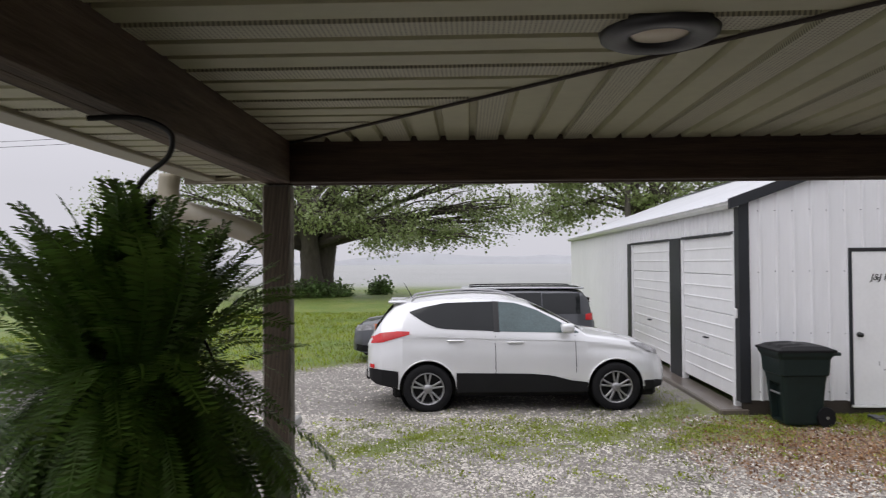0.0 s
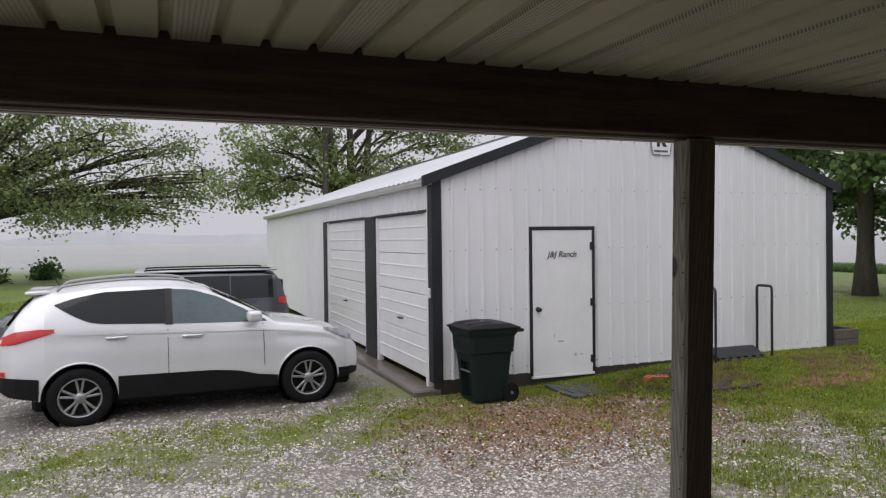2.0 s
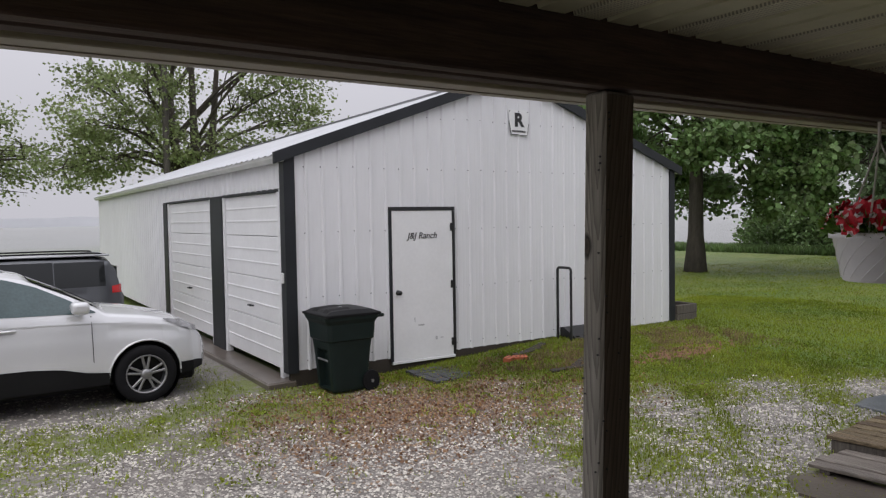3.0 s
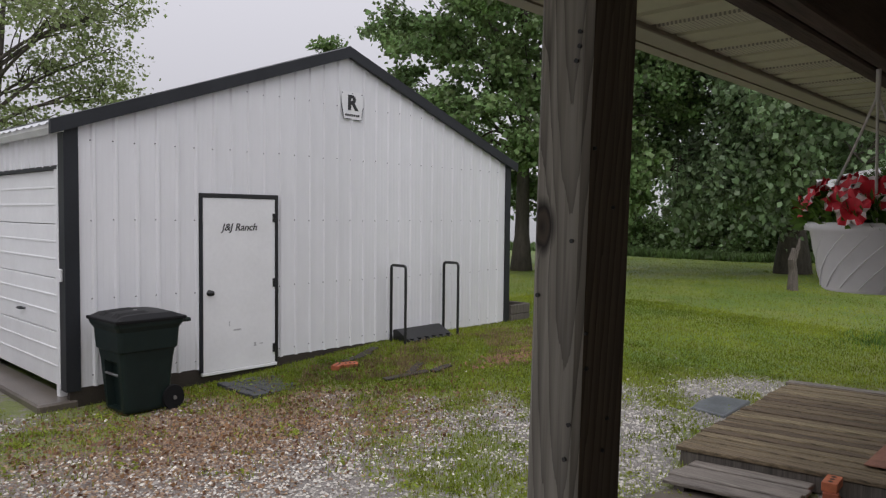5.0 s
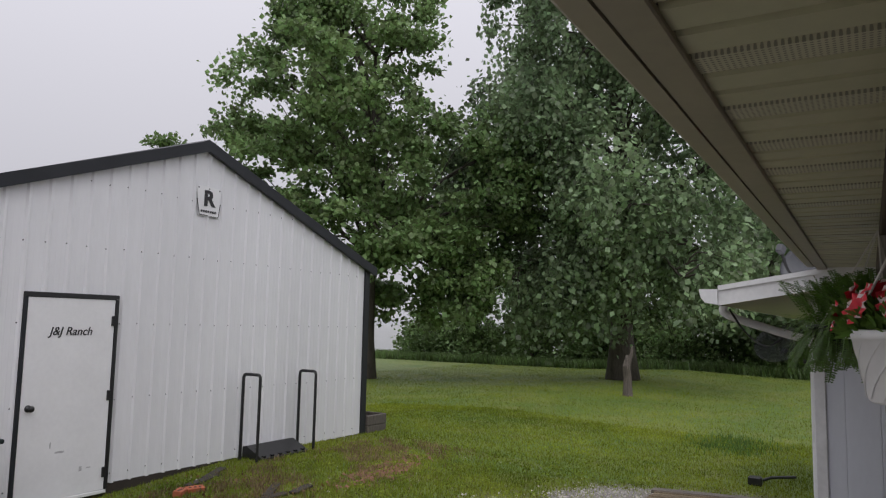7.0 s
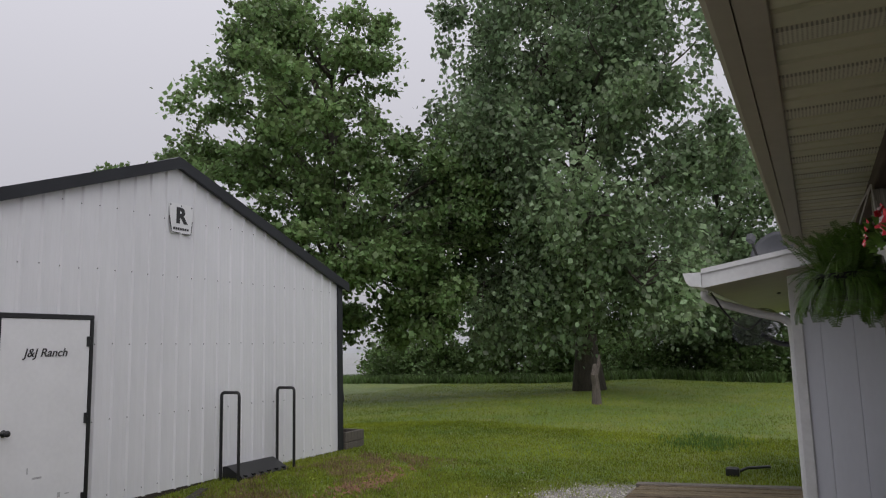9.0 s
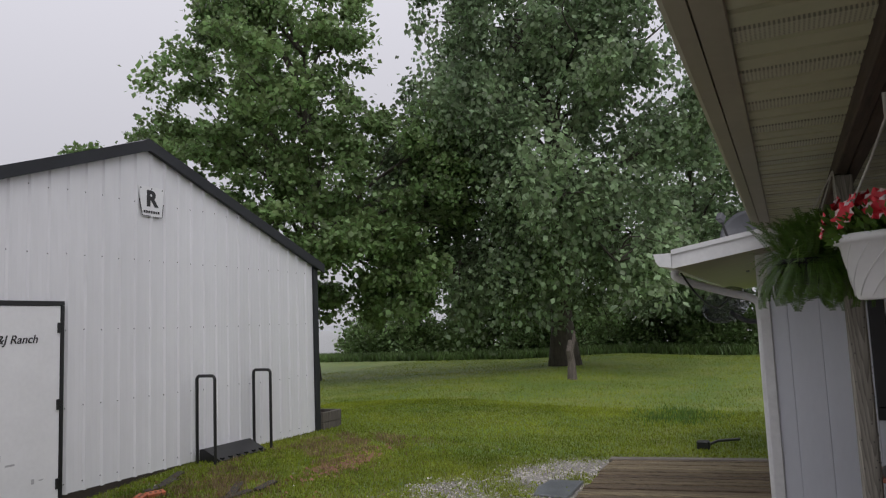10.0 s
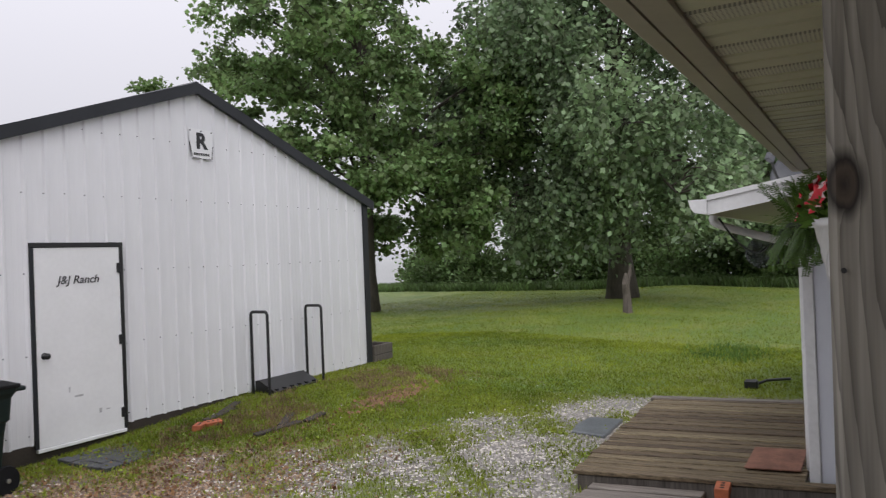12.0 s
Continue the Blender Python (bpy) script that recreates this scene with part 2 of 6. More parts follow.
k = Mat("ground_gravel_and_grass", (0.30, 0.28, 0.26), rough=0.62, vary=0.35, scale=2.2, fine=60, bump=0.0, second=(0.34, 0.32, 0.295))
vor = k.n.new("ShaderNodeTexVoronoi")
vor.inputs["Scale"].default_value = 52
k.l.new(k.co, vor.inputs["Vector"])
stones = k.mix(k.math("MULTIPLY", vor.outputs["Distance"], 0.9), k.col, (0.085, 0.075, 0.065))
stones = k.mix(k.ramp(k.noise(0.8, 5), 0.45, 0.7, (0, 0, 0), (0.4, 0.4, 0.4)), stones, (0.23, 0.205, 0.18))
stones = k.mix(k.math("MULTIPLY", k.attr("brown"), 0.75), stones, (0.10, 0.058, 0.034))
patch = k.noise(0.55, 5)
blade = k.noise(26, 4)
grass = k.mix(k.ramp(patch, 0.35, 0.65, (0, 0, 0), (1, 1, 1)), (0.12, 0.20, 0.024), (0.22, 0.265, 0.042))
grass = k.mix(k.ramp(blade, 0.40, 0.72, (0, 0, 0), (1, 1, 1)), grass, (0.07, 0.125, 0.016))
grass = k.mix(k.ramp(k.noise(1.7, 6), 0.52, 0.68, (0, 0, 0), (0.55, 0.55, 0.55)), grass, (0.235, 0.225, 0.065))
grass = k.mix(k.ramp(k.noise(3.3, 5), 0.60, 0.70, (0, 0, 0), (0.6, 0.6, 0.6)), grass, (0.065, 0.15, 0.03))
# far field paled to grey: the mist is put into its base colour
hazed_field = k.mix(k.noise(0.05, 4), (0.30, 0.31, 0.295), (0.37, 0.37, 0.37))
cover = k.math("ADD", k.attr("gravel"), k.math("MULTIPLY", k.math("SUBTRACT", k.noise(13, 6), 0.5), 2.2))
cover = k.ramp(cover, 0.42, 0.58, (0, 0, 0), (1, 1, 1))
grass = k.mix(k.math("MULTIPLY", k.attr("dirt"), k.ramp(k.noise(5, 5), 0.42, 0.62, (0, 0, 0), (1, 1, 1))), grass, (0.15, 0.105, 0.06))
grass = k.mix(k.math("MULTIPLY", k.attr("drive"), 0.5), grass, k.mix(k.noise(9, 4), (0.13, 0.14, 0.05), (0.27, 0.25, 0.13)))
land = k.mix(k.attr("hazed_field"), grass, hazed_field)
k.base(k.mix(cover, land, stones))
bp = k.n.new("ShaderNodeBump")
bp.inputs["Strength"].default_value, bp.inputs["Distance"].default_value = 0.7, 0.03
k.l.new(k.math("ADD", vor.outputs["Distance"], k.math("MULTIPLY", blade, 0.8)), bp.inputs["Height"])
k.l.new(bp.outputs[0], k.b.inputs["Normal"])
M_GROUND = k.m
me = sheet("ground", np.stack([GX, GY, GZ], -1).reshape(-1, 3), quads, M_GROUND, True)
for nm, val in (("gravel", gravel_cover(GX, GY)), ("brown", brown_cover(GX, GY)), ("drive", ease(np.interp(GX, *LAWN_EDGE) - GY, -0.3, 0.5)),
                ("dirt", np.clip(np.exp(-((GY - 9.2) / 0.7) ** 2) * ease(GX, 4, 6) * (1 - ease(GX, 9, 11)) + 0.9 * np.exp(-((GX - 8.2) / 1.3) ** 2 - ((GY - 7.8) / 0.35) ** 2) + 0.5 * np.exp(-((GY - np.interp(GX, *LAWN_EDGE)) / 0.7) ** 2), 0, 0.9)),
                ("hazed_field", np.maximum(ease(GY, 62, 66) * ease(60 - GX, 0, 6), ease(GX, 37, 40)))):
    a = me.attributes.new(nm, "FLOAT", "POINT")
    a.data.foreach_set("value", np.asarray(val, dtype=np.float32).ravel())
tagged(new("ground", me), "gravel drive with weeds running into a wet green lawn", "ground", kind="structure")

# ---- the metal barn ----
BX0, BX1, BY0, BY1 = 3.158, 10.33, 9.685, 25.6
EAVE, RIDGE, BXM, BASE = 3.03, 4.33, 6.775, 0.31


def rake(x):
    return EAVE + (RIDGE - EAVE) * (1 - abs(x - BXM) / (BXM - BX0))


barn = thing("barn", "white ribbed steel barn with charcoal trim and two garage doors", "barn")
RIB = 0.2286


def ribbed(u0, u1, low, high, along, plane, out, name, stops=()):
    """Steel sheet with raised ribs between u0 and u1; low and high give its ends."""
    us = []
    c = math.floor(u0 / RIB) * RIB
    while c < u1 + RIB:
        for du, d in ((-0.030, 0.0), (-0.012, 0.023), (0.012, 0.023), (0.030, 0.0)):
            us.append((c + du, d))
        for du in (0.085, 0.145):
            us += [(c + du - 0.012, 0.0), (c + du, 0.0015), (c + du + 0.012, 0.0)]
        c += RIB
    us = [(u0, 0.0)] + [q for q in us if u0 < q[0] < u1] + [(u1, 0.0)]
    us += [(s, float(np.interp(s, [q[0] for q in us], [q[1] for q in us]))) for s in stops if u0 < s < u1]
    us.sort()
    b = bmesh.new()
    rows = []
    for u, d in us:
        q = plane + out * d
        col = []
        for z in (low(u), high(u)):
            col.append(b.verts.new((u, q, z) if along == "x" else (q, u, z)))
        for z in (high(u), low(u)):
            q2 = plane - out * 0.012
            col.append(b.verts.new((u, q2, z) if along == "x" else (q2, u, z)))
        rows.append(col)
    for a, c2 in zip(rows, rows[1:]):
        for i in range(4):
            b.faces.new((a[i], a[(i + 1) % 4], c2[(i + 1) % 4], c2[i]))
    b.faces.new(rows[0])
    b.faces.new(rows[-1][::-1])
    bmesh.ops.recalc_face_normals(b, faces=b.faces)
    return part("siding_panel", b, M_WHITE_STEEL, barn)


DX0, DX1, DZ0, DZ1 = 4.618, 5.616, 0.235, 2.325
edges = [BX0 + 0.11] + [BX0 + 0.9144 * i for i in range(1, 8)] + [BX1 - 0.09]
for a, c in zip(edges, edges[1:]):
    ribbed(a, c, lambda u: DZ1 + 0.04 if DX0 - 0.035 < u < DX1 + 0.035 else BASE, lambda u: rake(u) - 0.04, "x", BY0, -1, "gable",
           (BXM, DX0 - 0.036, DX0 - 0.034, DX1 + 0.034, DX1 + 0.036))
GD = [(9.95, 12.30), (13.08, 16.1)]
GDTOP = 2.57
cuts = [BY0 + 0.02, GD[0][0] - 0.06, GD[0][1], GD[1][0], GD[1][1] + 0.35, 19.2, 22.1, BY1]
for a, c in zip(cuts, cuts[1:]):
    mid = (a + c) / 2
    z0 = GDTOP + 0.03 if GD[0][0] - 0.06 < mid < GD[1][1] + 0.35 else BASE
    ribbed(a, c, lambda u, z0=z0: z0, lambda u: EAVE - 0.02, "y", BX0, -1, "front")
part("back_wall", box(BX0 + 0.02, BX1, BY1, BY1 + 0.1, 0.05, EAVE), M_WHITE_STEEL, barn)
part("side_wall", box(BX1 - 0.02, BX1 + 0.02, BY0 + 0.1, BY1, 0.05, EAVE), M_WHITE_STEEL, barn)
part("frame_wall", prism([(BX0 + 0.03, 0.3), (BX1 - 0.03, 0.3), (BX1 - 0.03, EAVE - 0.05), (BXM, RIDGE - 0.06), (BX0 + 0.03, EAVE - 0.05)], "y", BY0 + 0.03, BY0 + 0.1), M_SKIRT, barn)
part("skirt_board", box(BX0 + 0.01, BX1 - 0.01, BY0 - 0.008, BY0 + 0.05, 0.05, BASE + 0.005), M_SKIRT, barn)
part("corner_trim", prism([(BX0 - 0.028, BY0 - 0.03), (BX0 + 0.115, BY0 - 0.03), (BX0 + 0.115, BY0 - 0.004), (BX0 - 0.002, BY0 - 0.004), (BX0 - 0.002, BY0 + 0.13), (BX0 - 0.028, BY0 + 0.13)], "z", BASE - 0.02, EAVE + 0.0), M_CHARCOAL, barn)
part("corner_trim", prism([(BX1 + 0.03, BY0 - 0.03), (BX1 - 0.09, BY0 - 0.03), (BX1 - 0.09, BY0 - 0.004), (BX1 + 0.021, BY0 - 0.004), (BX1 + 0.021, BY0 + 0.13), (BX1 + 0.03, BY0 + 0.13)], "z", BASE - 0.02, EAVE), M_CHARCOAL, barn)
# roof sheets, ridge cap, rake boards
for s in (-1, 1):
    xe = BX0 - 0.16 if s < 0 else BX1 + 0.16
    ze = EAVE - (RIDGE - EAVE) / (BXM - BX0) * 0.16
    n_cols = 68
    b = bmesh.new()
    rows = []
    for i in range(n_cols * 4 + 1):
        y = BY0 - 0.05 + (BY1 + 0.1 - BY0) * i / (n_cols * 4)
        d = 0.02 if i % 4 == 1 else 0.0
        rows.append([b.verts.new((xe, y, ze + 0.03 + d)), b.verts.new((BXM, y, RIDGE + 0.03 + d))])
    for a, c in zip(rows, rows[1:]):
        b.faces.new((a[0], a[1], c[1], c[0]))
    part("roof", b, M_ROOF_STEEL, barn)
    part("rake_trim", prism([(xe, ze + 0.07), (BXM, RIDGE + 0.07), (BXM, RIDGE - 0.075), (xe, ze - 0.075)], "y", BY0 - 0.085, BY0 - 0.025), M_CHARCOAL, barn, "charcoal steel rake trim")
part("ridge_cap", prism([(BXM - 0.2, RIDGE - 0.02), (BXM, RIDGE + 0.085), (BXM + 0.2, RIDGE - 0.02), (BXM, RIDGE + 0.06)], "y", BY0 - 0.06, BY1), M_CHARCOAL, barn)
part("gutter", prism([(BX0 - 0.03, EAVE - 0.1), (BX0 - 0.1, EAVE - 0.11), (BX0 - 0.14, EAVE - 0.06), (BX0 - 0.14, EAVE - 0.015), (BX0 - 0.03, EAVE - 0.015)], "y", BY0 - 0.06, BY1), M_GUTTER, barn, "white steel eave gutter")
part("gutter", prism([(BX1 + 0.03, EAVE - 0.1), (BX1 + 0.1, EAVE - 0.11), (BX1 + 0.14, EAVE - 0.06), (BX1 + 0.14, EAVE - 0.015), (BX1 + 0.03, EAVE - 0.015)], "y", BY0 - 0.06, BY1), M_GUTTER, barn)

# garage doors with their lifted sections
for j, (a, c) in enumerate(GD):
    gd = thing("garage_door", "white sectional garage door with a small handle, closed", "garage door", group="garage doors of the barn", kind="structure")
    gd.name = "door_%d" % (j + 2)
    secs = 4
    h = (GDTOP - 0.29) / secs
    for i in range(secs):
        z0 = 0.29 + i * h
        b = box(BX0 + 0.02, BX0 + 0.06, a + 0.03, c, z0 + 0.004, z0 + h - 0.004, 0.006)
        for q in (0.36, 0.68):
            box(BX0 + 0.012, BX0 + 0.03, a + 0.035, c - 0.005, z0 + h * q - 0.012, z0 + h * q + 0.012, 0.004, b)
        part("door_section", b, M_DOOR_WHITE, gd)
    ym = (a + c) / 2
    b = tube([(BX0 + 0.02, ym - 0.06, 1.02), (BX0 - 0.03, ym - 0.06, 1.02), (BX0 - 0.03, ym + 0.06, 1.02), (BX0 + 0.02, ym + 0.06, 1.02)], 0.012)
    part("handle", b, M_CHARCOAL, gd)
    part("jamb", box(BX0 - 0.012, BX0 + 0.08, c, c + 0.07, 0.15, GDTOP + 0.03), M_DOOR_WHITE, gd)
    part("jamb", box(BX0 - 0.012, BX0 + 0.08, a - 0.05, a + 0.03, 0.15, GDTOP + 0.03), M_DOOR_WHITE, gd)
    part("header", box(BX0 - 0.018, BX0 + 0.08, a - 0.05, c + 0.07, GDTOP, GDTOP + 0.04), M_CHARCOAL, gd)
part("door_post", box(BX0 - 0.03, BX0 + 0.09, GD[0][1] + 0.074, GD[1][0] - 0.055, 0.1, GDTOP + 0.03, 0.006), M_CHARCOAL, barn)
part("door_post", box(BX0 - 0.03, BX0 + 0.09, GD[1][1] + 0.074, GD[1][1] + 0.40, 0.1, GDTOP + 0.03, 0.006), M_CHARCOAL, barn)
solid("apron", box(2.86, 3.25, 9.66, 17.2, -0.1, 0.20, 0.02), M_CONCRETE, "wet concrete apron before the garage doors", "apron", kind="structure")

# walk-in door
d1 = thing("door_1", "white steel walk-in door with black script lettering, closed", "door", kind="structure")
part("leaf", box(DX0 + 0.012, DX1 - 0.012, BY0 - 0.035, BY0 + 0.01, DZ0 + 0.03, DZ1 - 0.012, 0.004), M_DOOR_WHITE, d1)
part("sill", box(DX0 - 0.01, DX1 + 0.01, BY0 - 0.05, BY0 + 0.01, DZ0 - 0.01, DZ0 + 0.026, 0.004), M_DOOR_WHITE, d1)
part("frame_head", box(DX0 - 0.03, DX1 + 0.03, BY0 - 0.045, BY0 + 0.02, DZ1 - 0.008, DZ1 + 0.04, 0.003), M_BLACK, d1)
part("frame_side", box(DX1 - 0.008, DX1 + 0.03, BY0 - 0.045, BY0 + 0.02, DZ0 + 0.03, DZ1 - 0.01, 0.003), M_BLACK, d1)
part("frame_side", box(DX0 - 0.03, DX0 + 0.008, BY0 - 0.042, BY0 + 0.02, DZ0 + 0.03, DZ1 - 0.01, 0.003), M_CHARCOAL, d1)
for z in (0.45, 1.27, 2.08):
    part("hinge", box(DX1 - 0.05, DX1 - 0.012, BY0 - 0.052, BY0 - 0.032, z - 0.055, z + 0.055, 0.004), M_BLACK, d1)
part("knob", lathe([(0.0, 0.085), (0.022, 0.08), (0.032, 0.065), (0.024, 0.045), (0.012, 0.035), (0.012, 0.012), (0.034, 0.01), (0.036, 0.0)], 16, None, pose(DX0 + 0.09, BY0 - 0.034, 1.2, 90)), M_BLACK, d1, smooth=True)

# ---- the porch ----
PY0, PY1, PX0, PX1 = 2.272, 2.362, -1.25, -1.15   # the beams' faces
BEAM0, CEIL, SOFF = 2.487, 2.63, 2.548
HX, HY, WX, WY = 1.3, -0.3, 6.53, 2.71             # the house's corner and its wing's
EX, EY = -1.62, 2.70                              # the eaves' edges


def groove_profile(u0, u1, pitch=0.1016):
    us = [u0]
    c = math.ceil(u0 / pitch) * pitch
    while c < u1:
        us += [c - 0.013, c - 0.008, c + 0.008, c + 0.013]
        c += pitch
    us = [u for u in us if u0 <= u < u1] + [u1]
    out = []
    for u in us:
        f = abs((u / pitch) - round(u / pitch)) * pitch
        out.append((u, 0.016 if f < 0.0095 else 0.0))
    return out


def soffit(u0, u1, span, along, z, b):
    """Grooved panels that lie side by side between u0 and u1; span(u) gives their ends."""
    last = None
    for u, d in groove_profile(u0, u1):
        s0, s1 = span(u)
        if s1 - s0 < 0.002:
            last = None
            continue
        cur = [b.verts.new((u, s, z + d) if along == "y" else (s, u, z + d)) for s in (s0, s1)]
        if last:
            f = b.faces.new((last[0], last[1], cur[1], cur[0]))
            f.material_index = 1 if int(math.floor(((last_u + u) / 2) / 0.1016)) % 3 == 1 and d == 0 else 0
        last, last_u = cur, u


k = Mat("vented_vinyl_soffit", (0.50, 0.49, 0.34), rough=0.5, vary=0.10, scale=2, fine=25, bump=0.0)
dots = k.n.new("ShaderNodeTexVoronoi")
dots.voronoi_dimensions = "2D"
dots.inputs["Scale"].default_value = 105
dots.inputs["Randomness"].default_value = 0.0
k.l.new(k.co, dots.inputs["Vector"])
k.base(k.mix(k.ramp(dots.outputs["Distance"], 0.22, 0.34, (1, 1, 1), (0, 0, 0)), k.col, (0.23, 0.22, 0.165)))
M_VENT = k.m
b = bmesh.new()
soffit(PX1, WX, lambda u: (max(HY, PY0 - (u - PX1)), PY0), "y", CEIL, b)
soffit(-4.5, PY0, lambda v: (PX1, min(HX, PX1 + (PY0 - v))), "x", CEIL, b)
bmesh.ops.recalc_face_normals(b, faces=b.faces)
solid("ceiling", b, [M_SOFFIT, M_VENT], "cream vinyl porch ceiling with grooved and vented strips", "ceiling", kind="structure")
b = bmesh.new()
soffit(EX + 0.09, WX - 0.6, lambda u: (max(PY1, PY1 + (PX0 - u)), EY - 0.062), "y", SOFF, b)
soffit(-4.5, EY - 0.065, lambda v: (EX + 0.085, PX0 - max(0, v - PY1)), "x", SOFF, b)
solid("eave_soffit", b, [M_SOFFIT, M_VENT], "cream vinyl eave soffit outside the beam", "soffit", kind="structure")
b = box(EX + 0.005, WX - 0.6, EY - 0.063, EY, SOFF - 0.012, SOFF + 0.006, 0.003)
box(EX, EX + 0.086, -4.5, EY - 0.088, SOFF - 0.012, SOFF + 0.006, 0.003, b)
solid("eave_trim", b, M_TRIM_CREAM, "cream metal trim along the eave edge", "trim", kind="structure")
b = prism([(EY + 0.002, SOFF - 0.014), (EY + 0.042, SOFF - 0.012), (EY + 0.055, SOFF), (EY + 0.060, SOFF + 0.03), (EY + 0.060, SOFF + 0.09), (EY + 0.002, SOFF + 0.09)], "x", EX - 0.08, WX - 0.85)
prism([(EX - 0.002, SOFF - 0.005), (EX - 0.07, SOFF + 0.01), (EX - 0.095, SOFF + 0.06), (EX - 0.095, SOFF + 0.11), (EX - 0.002, SOFF + 0.11)], "y", -4.5, EY, b)
solid("porch_gutter", b, M_TRIM_CREAM, "cream metal gutter along the porch eave", "gutter", kind="structure")
b = tube([(PX1 + 0.0, PY0 + 0.0, CEIL - 0.004), (HX, PY0 - (HX - PX1), CEIL - 0.002)], 0.005, 6)
solid("ceiling_seam", b, M_SKIRT, "dark mitred seam strip across the porch ceiling", "trim", kind="structure")
# unseen slabs added over the porch to block daylight from above
b = prism([(EY + 0.05, 2.642), (EY + 0.05, 2.70), (-3.0, 4.3), (-3.0, 2.68), (EY - 0.2, 2.70)], "x", EX - 0.1, WX + 0.3)
prism([(EX - 0.1, 2.64), (EX - 0.1, 2.70), (HX, 3.9), (HX, 2.68), (EX + 0.2, 2.70)], "y", -6.0, HY - 2.7, b)
solid("unseen_porch_roof", b, M_ROOF_SLAB, "unseen grey slab blocking daylight above the porch ceiling", "roof", kind="structure")

front = thing("front_beam", "dark-stained doubled timber beam carrying the porch roof", "beam", kind="structure")
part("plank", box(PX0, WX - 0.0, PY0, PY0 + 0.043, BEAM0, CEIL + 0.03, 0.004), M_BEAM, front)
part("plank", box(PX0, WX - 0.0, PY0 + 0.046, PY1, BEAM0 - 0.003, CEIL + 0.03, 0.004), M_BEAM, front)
sideb = thing("side_beam", "dark-stained doubled timber beam at the porch side", "beam", kind="structure")
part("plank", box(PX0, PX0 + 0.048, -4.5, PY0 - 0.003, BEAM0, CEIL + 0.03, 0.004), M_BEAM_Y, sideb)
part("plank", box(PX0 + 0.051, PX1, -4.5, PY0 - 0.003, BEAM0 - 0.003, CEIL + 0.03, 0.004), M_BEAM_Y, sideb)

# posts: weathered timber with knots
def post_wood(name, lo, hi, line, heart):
    """Sawn wood whose year rings run out as pointed arcs, bent round one knot."""
    k = Mat(name, lo, rough=0.8, vary=0.22, scale=2.5, fine=9, bump=0.0, stretch=(14, 14, 0.5), second=hi)
    co = k.n.new("ShaderNodeTexCoord").outputs["Object"]
    ax = k.n.new("ShaderNodeSeparateXYZ")
    k.l.new(co, ax.inputs[0])
    vk = k.n.new("ShaderNodeVectorMath")
    vk.operation = "SUBTRACT"
    vk.inputs[1].default_value = (0.0, 0.054, 2.124)
    k.l.new(co, vk.inputs[0])
    vs = k.n.new("ShaderNodeVectorMath")
    vs.operation = "MULTIPLY"
    vs.inputs[1].default_value = (0.15, 1, 0.56)
    k.l.new(vk.outputs[0], vs.inputs[0])
    ln = k.n.new("ShaderNodeVectorMath")
    ln.operation = "LENGTH"
    k.l.new(vs.outputs[0], ln.inputs[0])
    dist = k.math("ADD", ln.outputs["Value"], k.math("MULTIPLY", k.math("SUBTRACT", k.small, 0.5), 0.006))
    # distance from the heart of the log, which tapers upwards
    dy = k.math("SUBTRACT", ax.outputs[1], 0.020)
    dx = k.math("SUBTRACT", ax.outputs[0], -0.010)
    r = k.math("SQRT", k.math("ADD", k.math("MULTIPLY", dy, dy), k.math("MULTIPLY", dx, dx)))
    ph = k.math("SUBTRACT", k.math("MULTIPLY", r, 78.0), k.math("MULTIPLY", ax.outputs[2], 7.0))
    ph = k.math("ADD", ph, k.math("MULTIPLY", k.big, 2.2))
    away = k.math("DIVIDE", 0.012, k.math("ADD", k.math("MAXIMUM", dist, 0.0), 0.012))
    ph = k.math("ADD", ph, k.math("MULTIPLY", k.math("MULTIPLY", away, away), 3.5))
    ring = k.math("POWER", k.math("FRACT", ph), 2.2)
    fade = k.math("ADD", k.math("MULTIPLY", k.big, 1.5), -0.25)
    col = k.mix(k.math("MULTIPLY", ring, k.math("MINIMUM", k.math("MAXIMUM", fade, 0.55), 1.0)), k.col, line)
    crack = k.noise(5.0, 5)
    col = k.mix(k.ramp(crack, 0.58, 0.68, (0, 0, 0), (0.45, 0.45, 0.45)), col, line)
    col = k.mix(k.ramp(dist, 0.0130, 0.0180, (1, 1, 1), (0, 0, 0)), col, tuple(c * 0.42 for c in line))
    col = k.mix(k.ramp(dist, 0.0085, 0.0120, (1, 1, 1), (0, 0, 0)), col, heart)
    col = k.mix(k.ramp(dist, 0.0, 0.0070, (0.8, 0.8, 0.8), (0, 0, 0)), col, tuple(c * 0.5 for c in line))
    k.base(col)
    bp = k.n.new("ShaderNodeBump")
    bp.inputs["Strength"].default_value, bp.inputs["Distance"].default_value = 0.5, 0.0015
    k.l.new(k.math("ADD", ring, k.math("MULTIPLY", k.small, 1.5)), bp.inputs["Height"])
    bp.invert = True
    k.l.new(bp.outputs[0], k.b.inputs["Normal"])
    return k.m


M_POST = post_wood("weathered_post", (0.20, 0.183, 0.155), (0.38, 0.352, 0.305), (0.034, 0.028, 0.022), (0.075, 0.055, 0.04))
# darker copy of the post wood: the porch-side face's shade is in its colour
M_POST_SHADED = post_wood("shaded_brown_post", (0.085, 0.066, 0.046), (0.145, 0.115, 0.083), (0.026, 0.02, 0.014), (0.06, 0.042, 0.03))
PORCH = 0.46
pst = thing("porch_post", "weathered square timber porch post with knots and nail holes", "post", pose(1.110, 2.320, 0, 0.69, 0.68, 0), group="posts of the porch")
b = box(0, 0.1005, 0, 0.0675, 0.2, BEAM0 - 0.004, 0.007)
b.normal_update()
